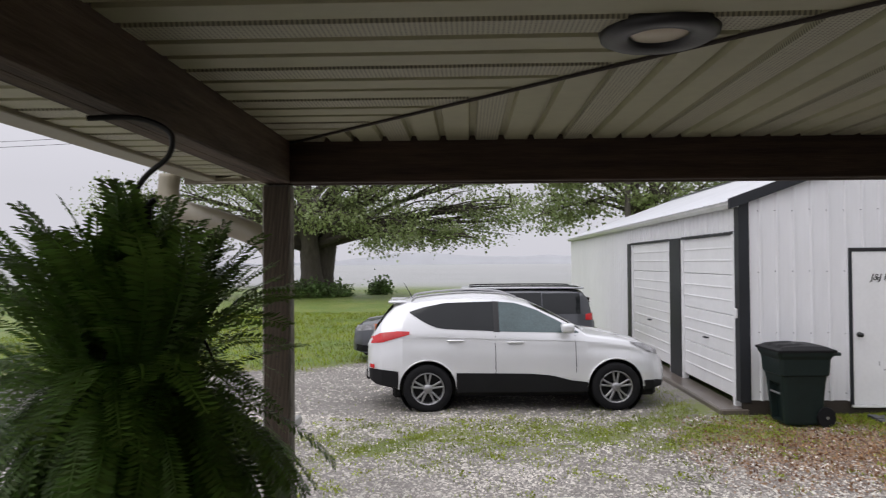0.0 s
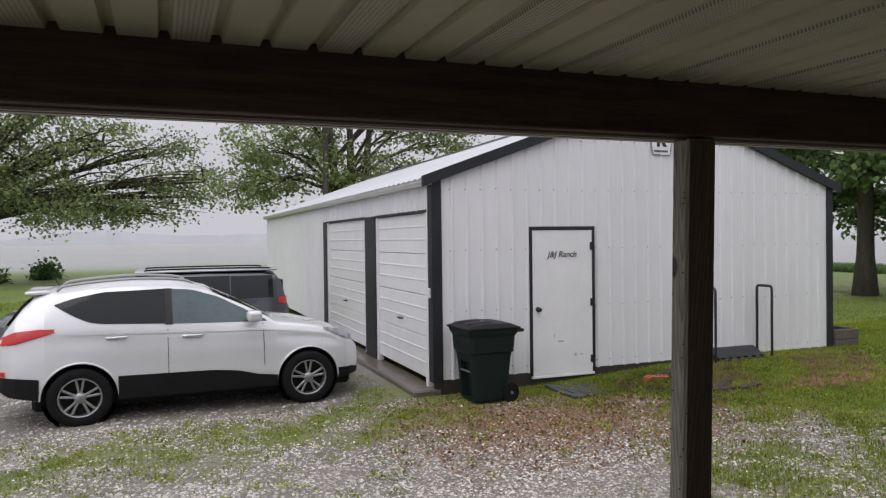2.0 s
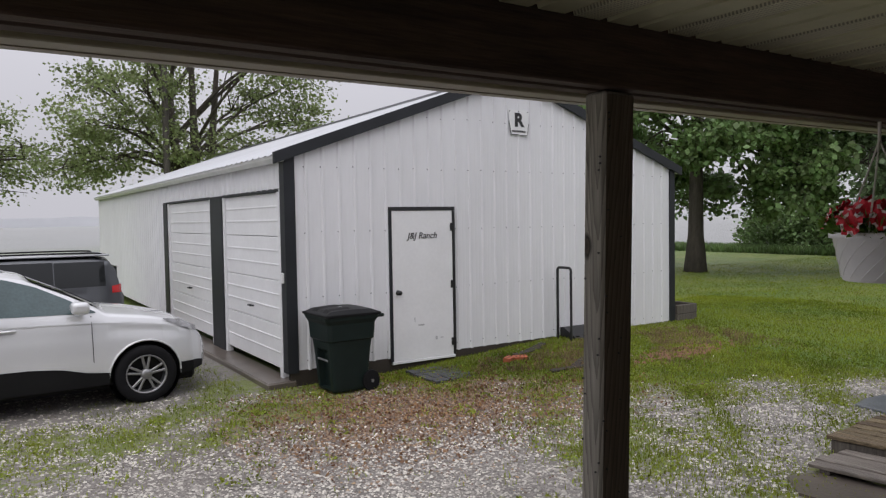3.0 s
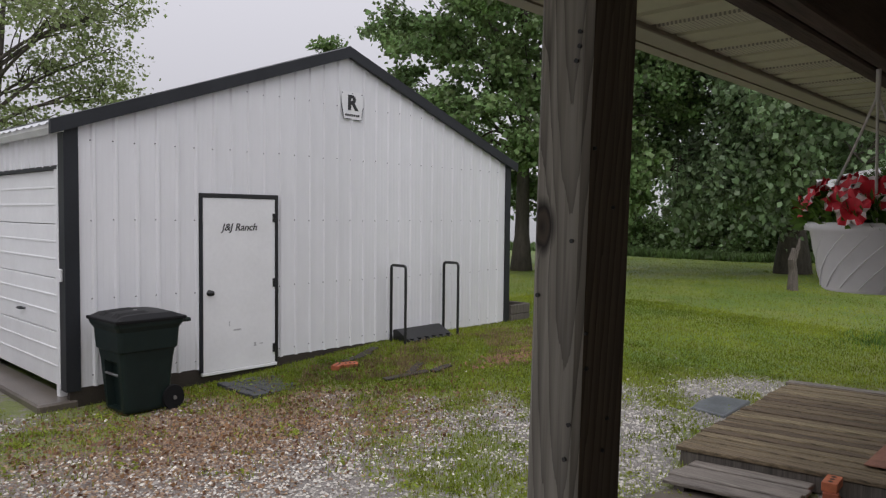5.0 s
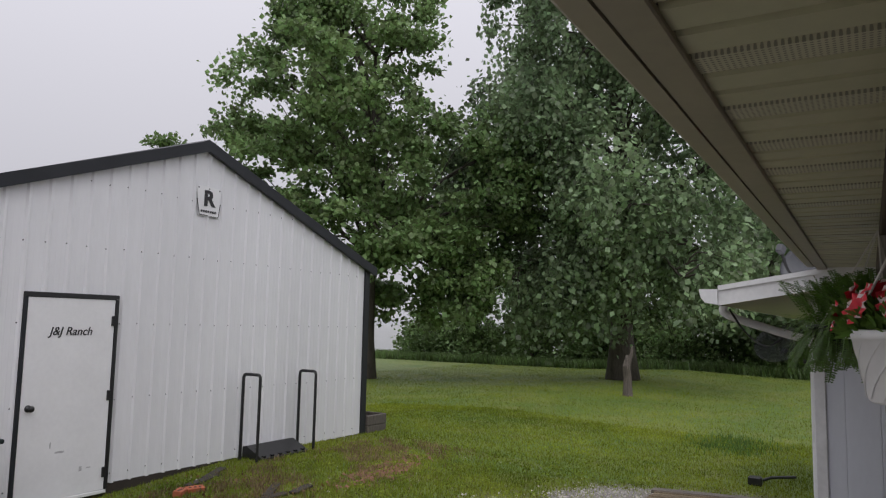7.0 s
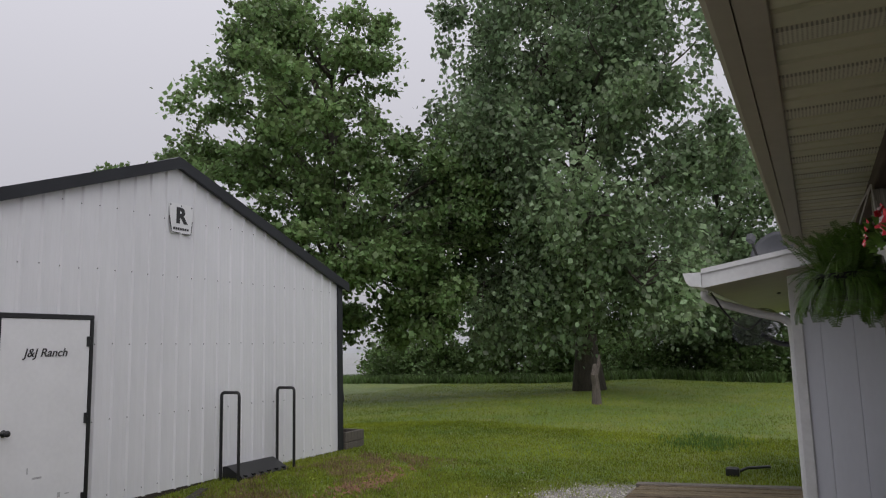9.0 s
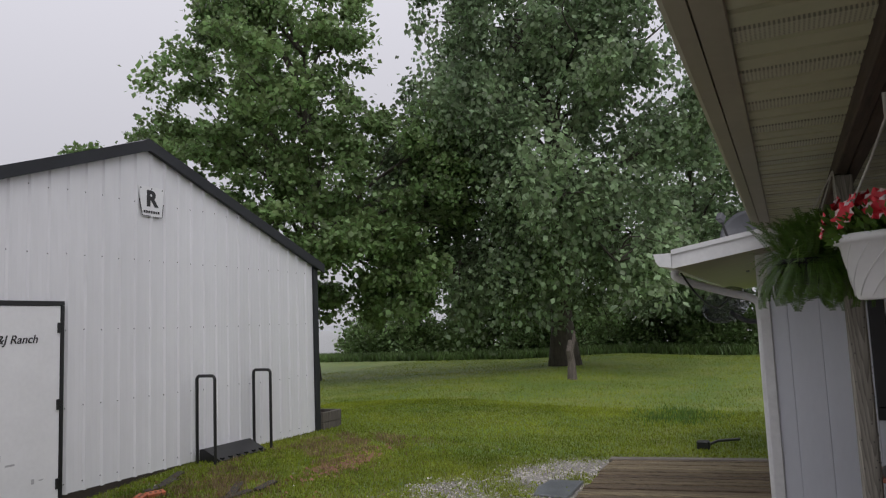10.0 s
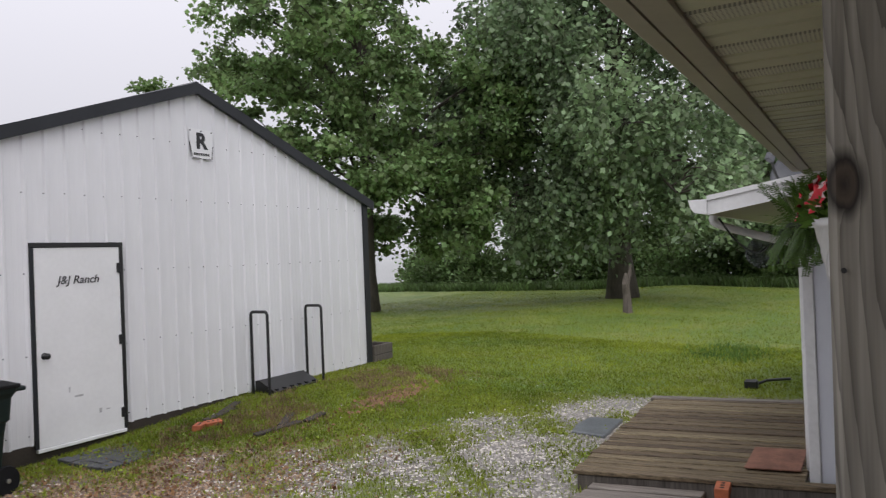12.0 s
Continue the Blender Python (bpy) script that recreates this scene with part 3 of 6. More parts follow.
# faces turned to the porch get the wood with shade in its colour
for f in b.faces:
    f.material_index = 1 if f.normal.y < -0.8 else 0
part("shaft", b, M_POST, pst).data.materials.append(M_POST_SHADED)
rng = random.Random(4)
b = bmesh.new()
for i in range(26):
    z = 0.9 + 1.5 * rng.random()
    y = rng.choice((0.01, 0.056, 0.016, 0.06)) + rng.uniform(-0.004, 0.004)
    bmesh.ops.create_cone(b, cap_ends=True, segments=7, radius1=0.0026, radius2=0.002, depth=0.004, matrix=pose(-0.001, y, z, 0, 90, 0))
    bmesh.ops.create_cone(b, cap_ends=True, segments=7, radius1=0.0026, radius2=0.002, depth=0.004, matrix=pose(y, -0.001, z + 0.1, 90, 0, 0))
tagged(part("nails", b, M_BLACK, pst, "dark rusted nail heads"), kind="stuff")
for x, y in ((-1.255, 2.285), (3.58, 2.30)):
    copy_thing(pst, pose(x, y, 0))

# ---- the house behind and beside the porch ----
solid("porch_floor", box(EX + 0.15, WX, -6, 2.45, 0.1, PORCH - 0.02, 0.01), M_CONCRETE, "plain porch floor slab under the walk", "floor", kind="structure")
# unseen walls, made dark brown to keep bounced light off the porch
b = box(HX, WX, HY - 0.2, HY, 0.1, 2.64)
solid("wall_south", b, M_UNSEEN_WALL, "unseen wall behind the porch, dark to cut bounced light", "wall", kind="structure")
solid("wall_west", box(HX, HX + 0.2, -6, HY - 0.2, 0.1, 2.64), M_UNSEEN_WALL, "unseen wall along the side porch, dark to cut bounced light", "wall", kind="structure")
solid("wall_end", box(PX0, HX, -6.2, -6.0, 0.1, 2.64), M_UNSEEN_WALL, "unseen dark wall added to close the side porch", "wall", kind="structure")

# ---- more materials ----
M_SILVER = Mat("silver_car_paint", (0.70, 0.705, 0.72), rough=0.24, metal=0.3, vary=0.04, scale=2, fine=200, bump=0.0, coat=0.6).m
M_GREY_PAINT = Mat("grey_car_paint", (0.09, 0.095, 0.105), rough=0.3, metal=0.5, vary=0.08, scale=2, fine=200, bump=0.0, coat=0.6).m
M_LIGHT_ROOF = Mat("silver_roof_paint", (0.45, 0.46, 0.48), rough=0.3, metal=0.5, vary=0.05, bump=0.0, coat=0.5).m
M_CLADDING = Mat("black_car_plastic", (0.009, 0.009, 0.010), rough=0.5, spec=0.2, vary=0.2, scale=5, fine=150, bump=0.05, dist=0.001).m
M_CARGLASS = Mat("tinted_car_glass", (0.012, 0.014, 0.015), rough=0.05, vary=0.1, bump=0.0, spec=0.4).m
M_CLEARGLASS = Mat("green_tinted_glass", (0.06, 0.095, 0.10), rough=0.08, vary=0.3, scale=3, bump=0.0, spec=0.8).m
M_TYRE = Mat("tyre_rubber", (0.008, 0.008, 0.009), rough=0.8, spec=0.2, vary=0.3, scale=8, fine=80, bump=0.2).m
M_ALLOY = Mat("alloy_rim", (0.36, 0.36, 0.37), rough=0.35, metal=0.8, vary=0.1, bump=0.02).m
M_TAIL = Mat("red_lamp_plastic", (0.52, 0.012, 0.014), rough=0.2, vary=0.2, bump=0.0, coat=0.6).m
M_LAMP = Mat("clear_lamp_plastic", (0.26, 0.26, 0.27), rough=0.12, vary=0.5, scale=14, bump=0.0, coat=0.6).m
M_AMBER = Mat("amber_lamp_plastic", (0.60, 0.16, 0.05), rough=0.25, vary=0.2, bump=0.0, coat=0.5).m
M_WHITE_PLASTIC = Mat("white_pot_plastic", (0.74, 0.74, 0.75), rough=0.4, vary=0.06, scale=6, fine=40, bump=0.03).m
M_ROPE = Mat("white_cord", (0.55, 0.53, 0.49), rough=0.7, vary=0.15, bump=0.1).m
M_SOIL = Mat("potting_soil", (0.03, 0.022, 0.015), rough=0.9, vary=0.5, scale=20, fine=80, bump=0.6).m
M_BRICK = Mat("orange_brick", (0.36, 0.10, 0.045), rough=0.75, vary=0.35, scale=12, fine=90, bump=0.4, objvar=0.15).m
M_COPPER = Mat("rusty_copper", (0.30, 0.105, 0.06), rough=0.45, metal=0.15, vary=0.4, scale=8, fine=60, bump=0.15).m
M_MESH = Mat("dark_spark_mesh", (0.03, 0.025, 0.024), rough=0.6, vary=0.3, bump=0.2).m
M_DECK = timber("weathered_deck_board", (0.058, 0.044, 0.025), (0.155, 0.118, 0.074), rough=0.62, grain=(26, 0.7, 14), spread=0.4, vary=0.72)
M_DECK.node_tree.nodes["Principled BSDF"].inputs["Specular IOR Level"].default_value = 0.25
M_GREYWOOD = timber("grey_step_board", (0.12, 0.10, 0.085), (0.20, 0.175, 0.15), rough=0.6, grain=(14, 0.8, 14))
M_SLEEPER = timber("weathered_sleeper", (0.06, 0.05, 0.042), (0.12, 0.105, 0.09))
M_SLATE = Mat("wet_grey_slab", (0.13, 0.14, 0.15), rough=0.35, vary=0.35, scale=5, fine=40, bump=0.4).m
M_DARKMAT = Mat("dark_rubber_mat", (0.05, 0.052, 0.056), rough=0.6, vary=0.5, scale=10, fine=60, bump=0.8, dist=0.01).m
M_RUG = Mat("faded_red_mat", (0.22, 0.105, 0.07), rough=0.9, vary=0.4, scale=6, fine=60, bump=0.5).m
M_LEAF_FERN = leafy("fern_green", (0.07, 0.15, 0.024), (0.16, 0.27, 0.05), island=0.3)
M_LEAF_FERN_LIGHT = leafy("light_fern_green", (0.06, 0.13, 0.02), (0.12, 0.21, 0.035), island=0.3)
M_PETAL_RED = Mat("red_petal", (0.62, 0.02, 0.04), rough=0.55, vary=0.25, scale=30, fine=90, bump=0.1).m
M_PETAL_WHITE = Mat("white_petal", (0.75, 0.62, 0.63), rough=0.55, vary=0.12, scale=30, fine=90, bump=0.1).m
M_LENS = Mat("cream_lamp_lens", (0.8, 0.72, 0.55), rough=0.4, vary=0.06, bump=0.0).m
M_BRONZE = Mat("dark_bronze_ring", (0.05, 0.052, 0.055), rough=0.4, metal=0.4, vary=0.2, bump=0.03).m
M_WINDOW = Mat("dark_window_glass", (0.012, 0.016, 0.015), rough=0.04, vary=0.2, bump=0.0, spec=0.7).m
M_POLE = timber("utility_pole_wood", (0.06, 0.05, 0.045), (0.10, 0.09, 0.08))
M_BARK = Mat("tree_bark", (0.085, 0.072, 0.060), rough=0.9, vary=0.4, scale=2, fine=10, bump=0.8, dist=0.04, stretch=(5, 5, 1)).m
M_BARK_PALE = Mat("pale_dead_wood", (0.12, 0.10, 0.085), rough=0.9, vary=0.4, scale=3, fine=12, bump=0.8, dist=0.02, stretch=(8, 8, 1)).m
M_DISH = Mat("grey_dish_paint", (0.07, 0.072, 0.08), rough=0.45, vary=0.15, bump=0.03).m


def lettering(words, size, material, name, at, shear=0.0, parent=None, label="", bold=0.001):
    cu = bpy.data.curves.new(name, "FONT")
    cu.body, cu.size, cu.extrude, cu.shear, cu.offset = words, size, 0.002, shear, bold
    cu.align_x, cu.align_y = "CENTER", "CENTER"
    tmp = bpy.data.objects.new("tmp", cu)
    scene.collection.objects.link(tmp)
    me = bpy.data.meshes.new_from_object(tmp.evaluated_get(bpy.context.evaluated_depsgraph_get()))
    bpy.data.objects.remove(tmp)
    me.materials.clear()
    me.materials.append(material)
    return part(name, me, material, parent, label, at=at)


lettering("J&J Ranch", 0.122, M_BLACK, "lettering", pose(5.105, BY0 - 0.0375, 1.965, 90, 0, 0), 0.25, d1, "black script lettering")

# sign high on the gable: a shield with one letter and a name bar
sign = thing("gable_sign", "white shield sign with a black letter on the gable", "sign")
SX, SZ = 6.845, 3.62
part("board", prism([(SX - 0.20, SZ + 0.19), (SX + 0.20, SZ + 0.19), (SX + 0.17, SZ - 0.19), (SX - 0.15, SZ - 0.19)], "y", BY0 - 0.026, BY0 - 0.019), M_DOOR_WHITE, sign)
b = bmesh.new()
for q0, q1 in (((-0.19, 0.02), (-0.145, -0.18)), ((-0.145, -0.18), (-0.01, -0.18)), ((0.02, -0.188), (0.16, -0.185)), ((0.165, -0.18), (0.185, -0.02))):
    tube([(SX + q0[0], BY0 - 0.028, SZ + q0[1]), (SX + q1[0], BY0 - 0.028, SZ + q1[1])], 0.0045, 5, b)
part("outline", b, M_BLACK, sign)
R_ = lettering("R", 0.27, M_BLACK, "letter", pose(SX, BY0 - 0.029, SZ + 0.03, 90, 0, 0), 0, sign, bold=0.012)
R_.scale = (1.05, 1, 1)
for i in range(7):
    part("name_bar", box(SX - 0.125 + 0.037 * i, SX - 0.125 + 0.037 * i + 0.025, BY0 - 0.031, BY0 - 0.025, SZ - 0.145, SZ - 0.115), M_BLACK, sign)
for q in (-0.17, 0.0, 0.17):
    part("screw", lathe([(0, 0.008), (0.009, 0.004), (0.01, 0)], 8, None, pose(SX + q, BY0 - 0.026, SZ + 0.165, 90)), M_CHARCOAL, sign)

# screws in rows on the siding
b = bmesh.new()
vv, ff = [], []
rng = random.Random(2)
x = BX0 + 0.24
while x < BX1 - 0.1:
    for z in (0.42, 1.22, 2.05, 2.88, 3.6):
        if z > rake(x) - 0.12 or (DX0 - 0.05 < x < DX1 + 0.05 and z < DZ1 + 0.08):
            continue
        c0 = len(vv)
        zz = z + rng.uniform(-0.01, 0.01)
        for i in range(6):
            vv.append((x + 0.0085 * math.cos(i * math.pi / 3), BY0 - 0.008, zz + 0.0085 * math.sin(i * math.pi / 3)))
        vv.append((x, BY0 - 0.014, zz))
        ff += [(c0 + i, c0 + (i + 1) % 6, c0 + 6) for i in range(6)]
    x += RIB
b.free()
screws = part("screws", sheet("screws", vv, ff, M_CHARCOAL), None, barn)
tagged(screws, kind="stuff")

# small lamp box on the corner trim
part("switch_box", box(BX0 - 0.06, BX0 - 0.03, BY0 + 0.02, BY0 + 0.09, 1.42, 1.55, 0.006), M_WHITE_PLASTIC, barn)


# ---- wheelie bin ----
def wheelie_bin(at):
    t = thing("wheelie_bin", "dark green plastic wheelie bin with a closed lid beside the barn", "bin", at)
    b = bmesh.new()
    rings = []
    for z, l, w, cut in ((0.03, 0.26, 0.26, 0.0), (0.06, 0.275, 0.275, 0.0), (0.065, 0.276, 0.276, 0.09), (0.50, 0.315, 0.305, 0.09), (0.56, 0.32, 0.31, 0.0), (0.66, 0.335, 0.325, 0.0), (0.68, 0.36, 0.345, 0.0),
                         (0.88, 0.375, 0.36, 0.0), (0.93, 0.41, 0.385, 0.0), (0.96, 0.42, 0.39, 0.0), (1.0, 0.42, 0.39, 0.0)):
        r = 0.06
        ring = []
        for cx, cy, a0 in ((l - r, w - r, 0), (-l + r, w - r, 90), (-l + r, -w + r, 180), (l - r, -w + r, 270)):
            for i in range(5):
                a = radians(a0 + 22.5 * i)
                ring.append(b.verts.new((cx + r * math.cos(a), cy + r * math.sin(a), z)))
            if a0 == 90:
                for dx, y in ((0, 0.17), (cut, 0.15), (cut, -0.15), (0, -0.17)):
                    ring.append(b.verts.new((-l + dx, y, z)))
        rings.append(ring)
    for a, c in zip(rings, rings[1:]):
        for i in range(len(a)):
            b.faces.new((a[i], a[(i + 1) % len(a)], c[(i + 1) % len(a)], c[i]))
    b.faces.new(rings[0][::-1])
    b.faces.new(rings[-1])
    part("body", b, M_BIN, t)
    # domed lid: a rim, a raised shell and pressed ridges
    b = bmesh.new()
    rows = []
    for i in range(15):
        u = -1 + 2 * i / 14
        row = []
        for j in range(13):
            v = -1 + 2 * j / 12
            m = max(abs(u), abs(v))
            z = 0.0 if m > 0.99 else 0.018 if m > 0.84 else 0.03 + 0.028 * (1 - u * u) * (1 - 0.5 * v * v)
            if -0.75 < u < 0.1 and j in (3, 4, 8, 9):
                z += 0.014
            row.append(b.verts.new((0.43 * u, 0.405 * v, 1.005 + z)))
        rows.append(row)
    for a, c in zip(rows, rows[1:]):
        for j in range(12):
            b.faces.new((a[j], c[j], c[j + 1], a[j + 1]))
    box(-0.43, 0.43, -0.405, 0.405, 0.972, 1.006, 0.008, b)
    part("lid", b, M_CLADDING, t, "ridged black lid")
    part("handle", box(0.41, 0.53, -0.33, 0.33, 0.925, 0.968, 0.015, seg=2), M_BIN, t)
    part("badge", lathe([(0, 0.006), (0.03, 0.004), (0.032, 0)], 12, None, pose(-0.02, 0, 1.060)), M_ALLOY, t, "small pale badge")
    part("catch_bar", tube([(-0.30, -0.16, 0.42), (-0.30, 0.16, 0.42)], 0.014), M_ALLOY, t, "bright metal catch bar")
    for s in (-1, 1):
        w = part("wheel", lathe([(0.0, -0.03), (0.05, -0.03), (0.055, -0.012), (0.10, -0.014), (0.13, -0.03), (0.135, 0.0), (0.13, 0.03), (0.0, 0.03)], 20, None, pose(0.30, s * 0.30, 0.135, 90)), M_TYRE, t)
        part("hub", lathe([(0.0, -0.012), (0.02, -0.01), (0.022, 0.01), (0.0, 0.012)], 10, None, pose(0.30, s * 0.345, 0.135, 90)), M_ALLOY, w)
    return t


wheelie_bin(pose(3.655, 9.20, gz(3.66, 9.2) - 0.005, 0, 0, 2) @ Matrix.Diagonal((0.85, 0.85, 0.97, 1)))

# ---- hoop rails with their step ----
st = thing("step_with_rails", "black metal step with two tall hoop handrails at the barn wall", "step")
for x in (7.50, 8.60):
    y0, y1, z0, zt = 9.56, 9.26, gz(x, 9.4) - 0.02, 1.415
    pts = [(x, y0, z0), (x, y0, zt - 0.06)] + [(x, y0 - 0.05 + 0.05 * math.cos(a), zt - 0.05 + 0.05 * math.sin(a)) for a in (0.3, 0.8, 1.3)]
    pts += [(x, y1 + 0.05 - 0.05 * math.cos(a), zt - 0.05 + 0.05 * math.sin(a)) for a in (1.3, 0.8, 0.3)] + [(x, y1, zt - 0.06), (x, y1, z0 - 0.02)]
    part("hoop_rail", tube(pts, 0.021), M_BLACK, st)
part("tread", prism([(9.26, 0.24), (9.62, 0.24), (9.62, 0.46), (9.55, 0.47), (9.26, 0.33)], "x", 7.60, 8.50), M_BLACK, st)
for q in range(6):
    part("tread_rib", box(7.64 + 0.15 * q, 7.69 + 0.15 * q, 9.275, 9.32, 0.335, 0.362, 0.004), M_CLADDING, st)

# ---- timber planter at the barn's far corner ----
pl = thing("planter_box", "low weathered timber planter box, half full of soil", "planter")
zg = gz(10.8, 9.9)
for x0, x1, y0, y1 in ((10.38, 10.92, 9.62, 9.67), (10.38, 10.92, 10.35, 10.40), (10.38, 10.43, 9.673, 10.347), (10.87, 10.92, 9.673, 10.347)):
    for i in range(2):
        part("sleeper", box(x0, x1, y0, y1, zg - 0.05 + 0.17 * i, zg + 0.115 + 0.17 * i, 0.010), M_SLEEPER, pl)
part("soil", box(10.43, 10.87, 9.67, 10.35, zg - 0.05, zg + 0.10), M_SOIL, pl)

# mats, slab, scraps on the ground
zg = gz(5.1, 9.1)
mat = thing("door_mat", "dark ragged rubber mat on the ground before the door", "mat")
rng = random.Random(7)
for i in range(7):
    for j in range(7):
        x, y = 4.68 + 0.108 * i + rng.uniform(-0.01, 0.01), 8.66 + 0.112 * j + rng.uniform(-0.01, 0.01)
        part("tile", box(x, x + 0.112, y, y + 0.115, zg - 0.03, zg + 0.012 + rng.uniform(0, 0.012), 0.006), M_DARKMAT, mat)
b = prism([(7.62, 4.74), (8.41, 4.78), (8.37, 5.15), (8.0, 5.18), (7.68, 5.12)], "z", 0.08, 0.165)
bmesh.ops.bevel(b, geom=list(b.edges), offset=0.01, segments=1, affect="EDGES")
solid("stone_slab", b, M_SLATE, "wet grey stone slab in the gravel beside the deck", "slab")
b = prism([(5.0, 3.6), (5.55, 3.5), (5.6, 4.2), (5.2, 4.35), (4.95, 4.1)], "z", 0.07, 0.135)
solid("stone_slab", b, M_CONCRETE, "brown flat stone slab before the deck step", "slab")


def hollow_brick(at, label):
    b = box(-0.1, 0.1, -0.05, 0.05, 0, 0.065, 0.004)
    t = thing("brick", label, "brick", at)
    part("body", b, M_BRICK, t)
    for q in (-0.055, 0.0, 0.055):
        part("hole", lathe([(0, 0.0665), (0.017, 0.0665), (0.019, 0.064)], 10, None, pose(q, 0, 0)), M_SOIL, t)
    return t


for i, (x, y, r) in enumerate(((5.98, 3.32, 8), (5.98, 3.32, 14), (6.0, 3.32, 4))):
    hollow_brick(pose(x, y, 0.115 + 0.0655 * i, 0, 0, r), "orange hollow clay brick stacked beside the deck step")
hollow_brick(pose(6.05, 8.95, gz(6.12, 8.95) - 0.01, 4, 0, 30), "orange clay brick lying in the grass")
hollow_brick(pose(6.22, 8.92, gz(6.3, 8.92) - 0.02, 8, 0, -20), "broken orange clay brick lying in the grass")
for i, (x, y, l, r) in enumerate(((6.54, 9.15, 0.55, 10), (6.82, 9.28, 0.5, 24), (6.37, 8.05, 0.6, -12), (6.67, 8.2, 0.5, 30), (6.87, 7.95, 0.35, 8))):
    solid("wood_scrap", box(-l / 2, l / 2, -0.05, 0.05, 0, 0.03, 0.006), M_SKIRT, "rotten brown wood scrap in the grass", "wood", group="scraps by the barn", at=pose(x, y, gz(x, y), 2, -3, r))
vv, ff = [], []
rng = random.Random(12)
for i in range(420):
    u, v = rng.gauss(0, 1), rng.gauss(0, 1)
    x, y = 8.25 + 0.55 * u, 7.80 + 0.12 * v + 0.05 * u
    z, s = gz(x, y) + 0.012, rng.uniform(0.012, 0.035)
    c0 = len(vv)
    for q in range(4):
        a = q * math.pi / 2 + rng.random()
        vv.append((x + s * math.cos(a), y + s * math.sin(a), z + rng.uniform(-0.012, 0.004)))
    vv.append((x, y, z + s * 0.7))
    ff += [(c0 + q, c0 + (q + 1) % 4, c0 + 4) for q in range(4)]
tagged(new("red_rubble", sheet("red_rubble", vv, ff, M_RUG)), "scattered red-brown brick rubble in the grass", "rubble", kind="stuff")

# ---- deck with its step ----
deck = thing("deck", "weathered low timber deck with worn brown boards", "deck")
rng = random.Random(3)


def skew(y):
    """The deck's boards run a little askew to the house."""
    return 0.16 * (4.5 - y)


def plank(x0, x1, y0, y1, z0, z1, bevel=0.006):
    b = prism([(x0 + skew(y0), y0), (x1 + skew(y0), y0), (x1 + skew(y1), y1), (x0 + skew(y1), y1)], "z", z0, z1)
    bmesh.ops.bevel(b, geom=list(b.edges), offset=bevel, segments=1, affect="EDGES")
    return b


x = 5.97
while x < 9.0:
    y0 = 2.80 if x > 6.05 else 2.46
    e = rng.uniform(-0.015, 0.015)
    part("board", plank(x, x + 0.112 + rng.uniform(-0.004, 0.004), y0, 4.48 + 0.03 * (x - 6) + e, 0.262, 0.30 + rng.uniform(-0.009, 0.009)), M_DECK, deck)
    x += 0.136
part("rim", plank(5.985, 6.02, 2.46, 4.44, 0.13, 0.258), M_SLEEPER, deck)
part("rim", box(6.035, 9.1, 4.40, 4.44, 0.13, 0.258), M_SLEEPER, deck)
part("end_board", plank(9.02, 9.15, 2.81, 4.62, 0.262, 0.304), M_GREYWOOD, deck)
dstep = thing("deck_step", "lower grey timber step before the deck", "step")
for i in range(4):
    part("board", plank(5.40 + 0.142 * i, 5.53 + 0.142 * i, 3.46 + rng.uniform(-0.015, 0.015), 4.32 + rng.uniform(-0.03, 0.03), 0.172, 0.208 + rng.uniform(-0.006, 0.006)), M_GREYWOOD, dstep)
for y in (3.56, 4.2):
    part("bearer", box(5.42 + skew(y), 5.93 + skew(y), y - 0.04, y + 0.04, 0.1, 0.17), M_SLEEPER, dstep)
solid("deck_mat", plank(6.28, 6.92, 2.84, 3.24, 0.311, 0.324, 0.004), M_RUG, "faded red mat lying on the deck", "mat")

# ---- the house's wing ----
k = Mat("white_grooved_boarding", (0.64, 0.66, 0.71), rough=0.5, vary=0.05, scale=1.2, fine=30, bump=0.04, stretch=(1, 1, 0.3))
M_BOARDING = k.m
wing = thing("wing", "white boarded house wing with a dark window", "house")
ys = [WY, 2.58, 2.36, 2.04]
WIN = (0.95, 2.04, 1.13, 2.25)      # the window's edges
for y1, y0 in zip(ys, ys[1:]):
    part("board", box(WX, WX + 0.03, y0 + 0.0015, y1, 0.2, 2.42, 0.0025), M_BOARDING, wing)
part("wall", box(WX + 0.032, WX + 0.15, HY, WY, 0.2, 2.60), M_HOUSE, wing)
part("board", box(WX, WX + 0.03, HY, WIN[0] - 0.004, 0.2, 2.42, 0.004), M_BOARDING, wing)
part("board", box(WX, WX + 0.03, WIN[0], WIN[1], 0.2, WIN[2] - 0.004, 0.004), M_BOARDING, wing)
part("board", box(WX, WX + 0.03, WIN[0], WIN[1], WIN[3] + 0.004, 2.60, 0.004), M_BOARDING, wing)
part("frieze", box(WX - 0.004, WX + 0.03, HY, WY, 2.424, 2.62, 0.004), M_BOARDING, wing)
part("corner_board", box(WX - 0.02, WX + 0.02, WY - 0.01, WY + 0.07, 0.2, 2.42, 0.006), M_GUTTER, wing)
part("wall", box(WX + 0.02, 12.5, WY, WY + 0.05, 0.2, 2.45), M_BOARDING, wing)
part("wall", box(12.4, 12.5, -3.0, WY, 0.2, 2.6), M_HOUSE, wing)
w1 = thing("window_1", "dark sash window with a black surround and white sash", "window", kind="structure")
y0, y1, z0, z1 = WIN
for a in ((y0, y1, z0, z0 + 0.09), (y0, y1, z1 - 0.09, z1), (y1 - 0.10, y1, z0 + 0.092, z1 - 0.092), (y0, y0 + 0.10, z0 + 0.092, z1 - 0.092)):
    part("surround", box(WX - 0.025, WX + 0.03, a[0], a[1], a[2], a[3], 0.003), M_BLACK, w1)
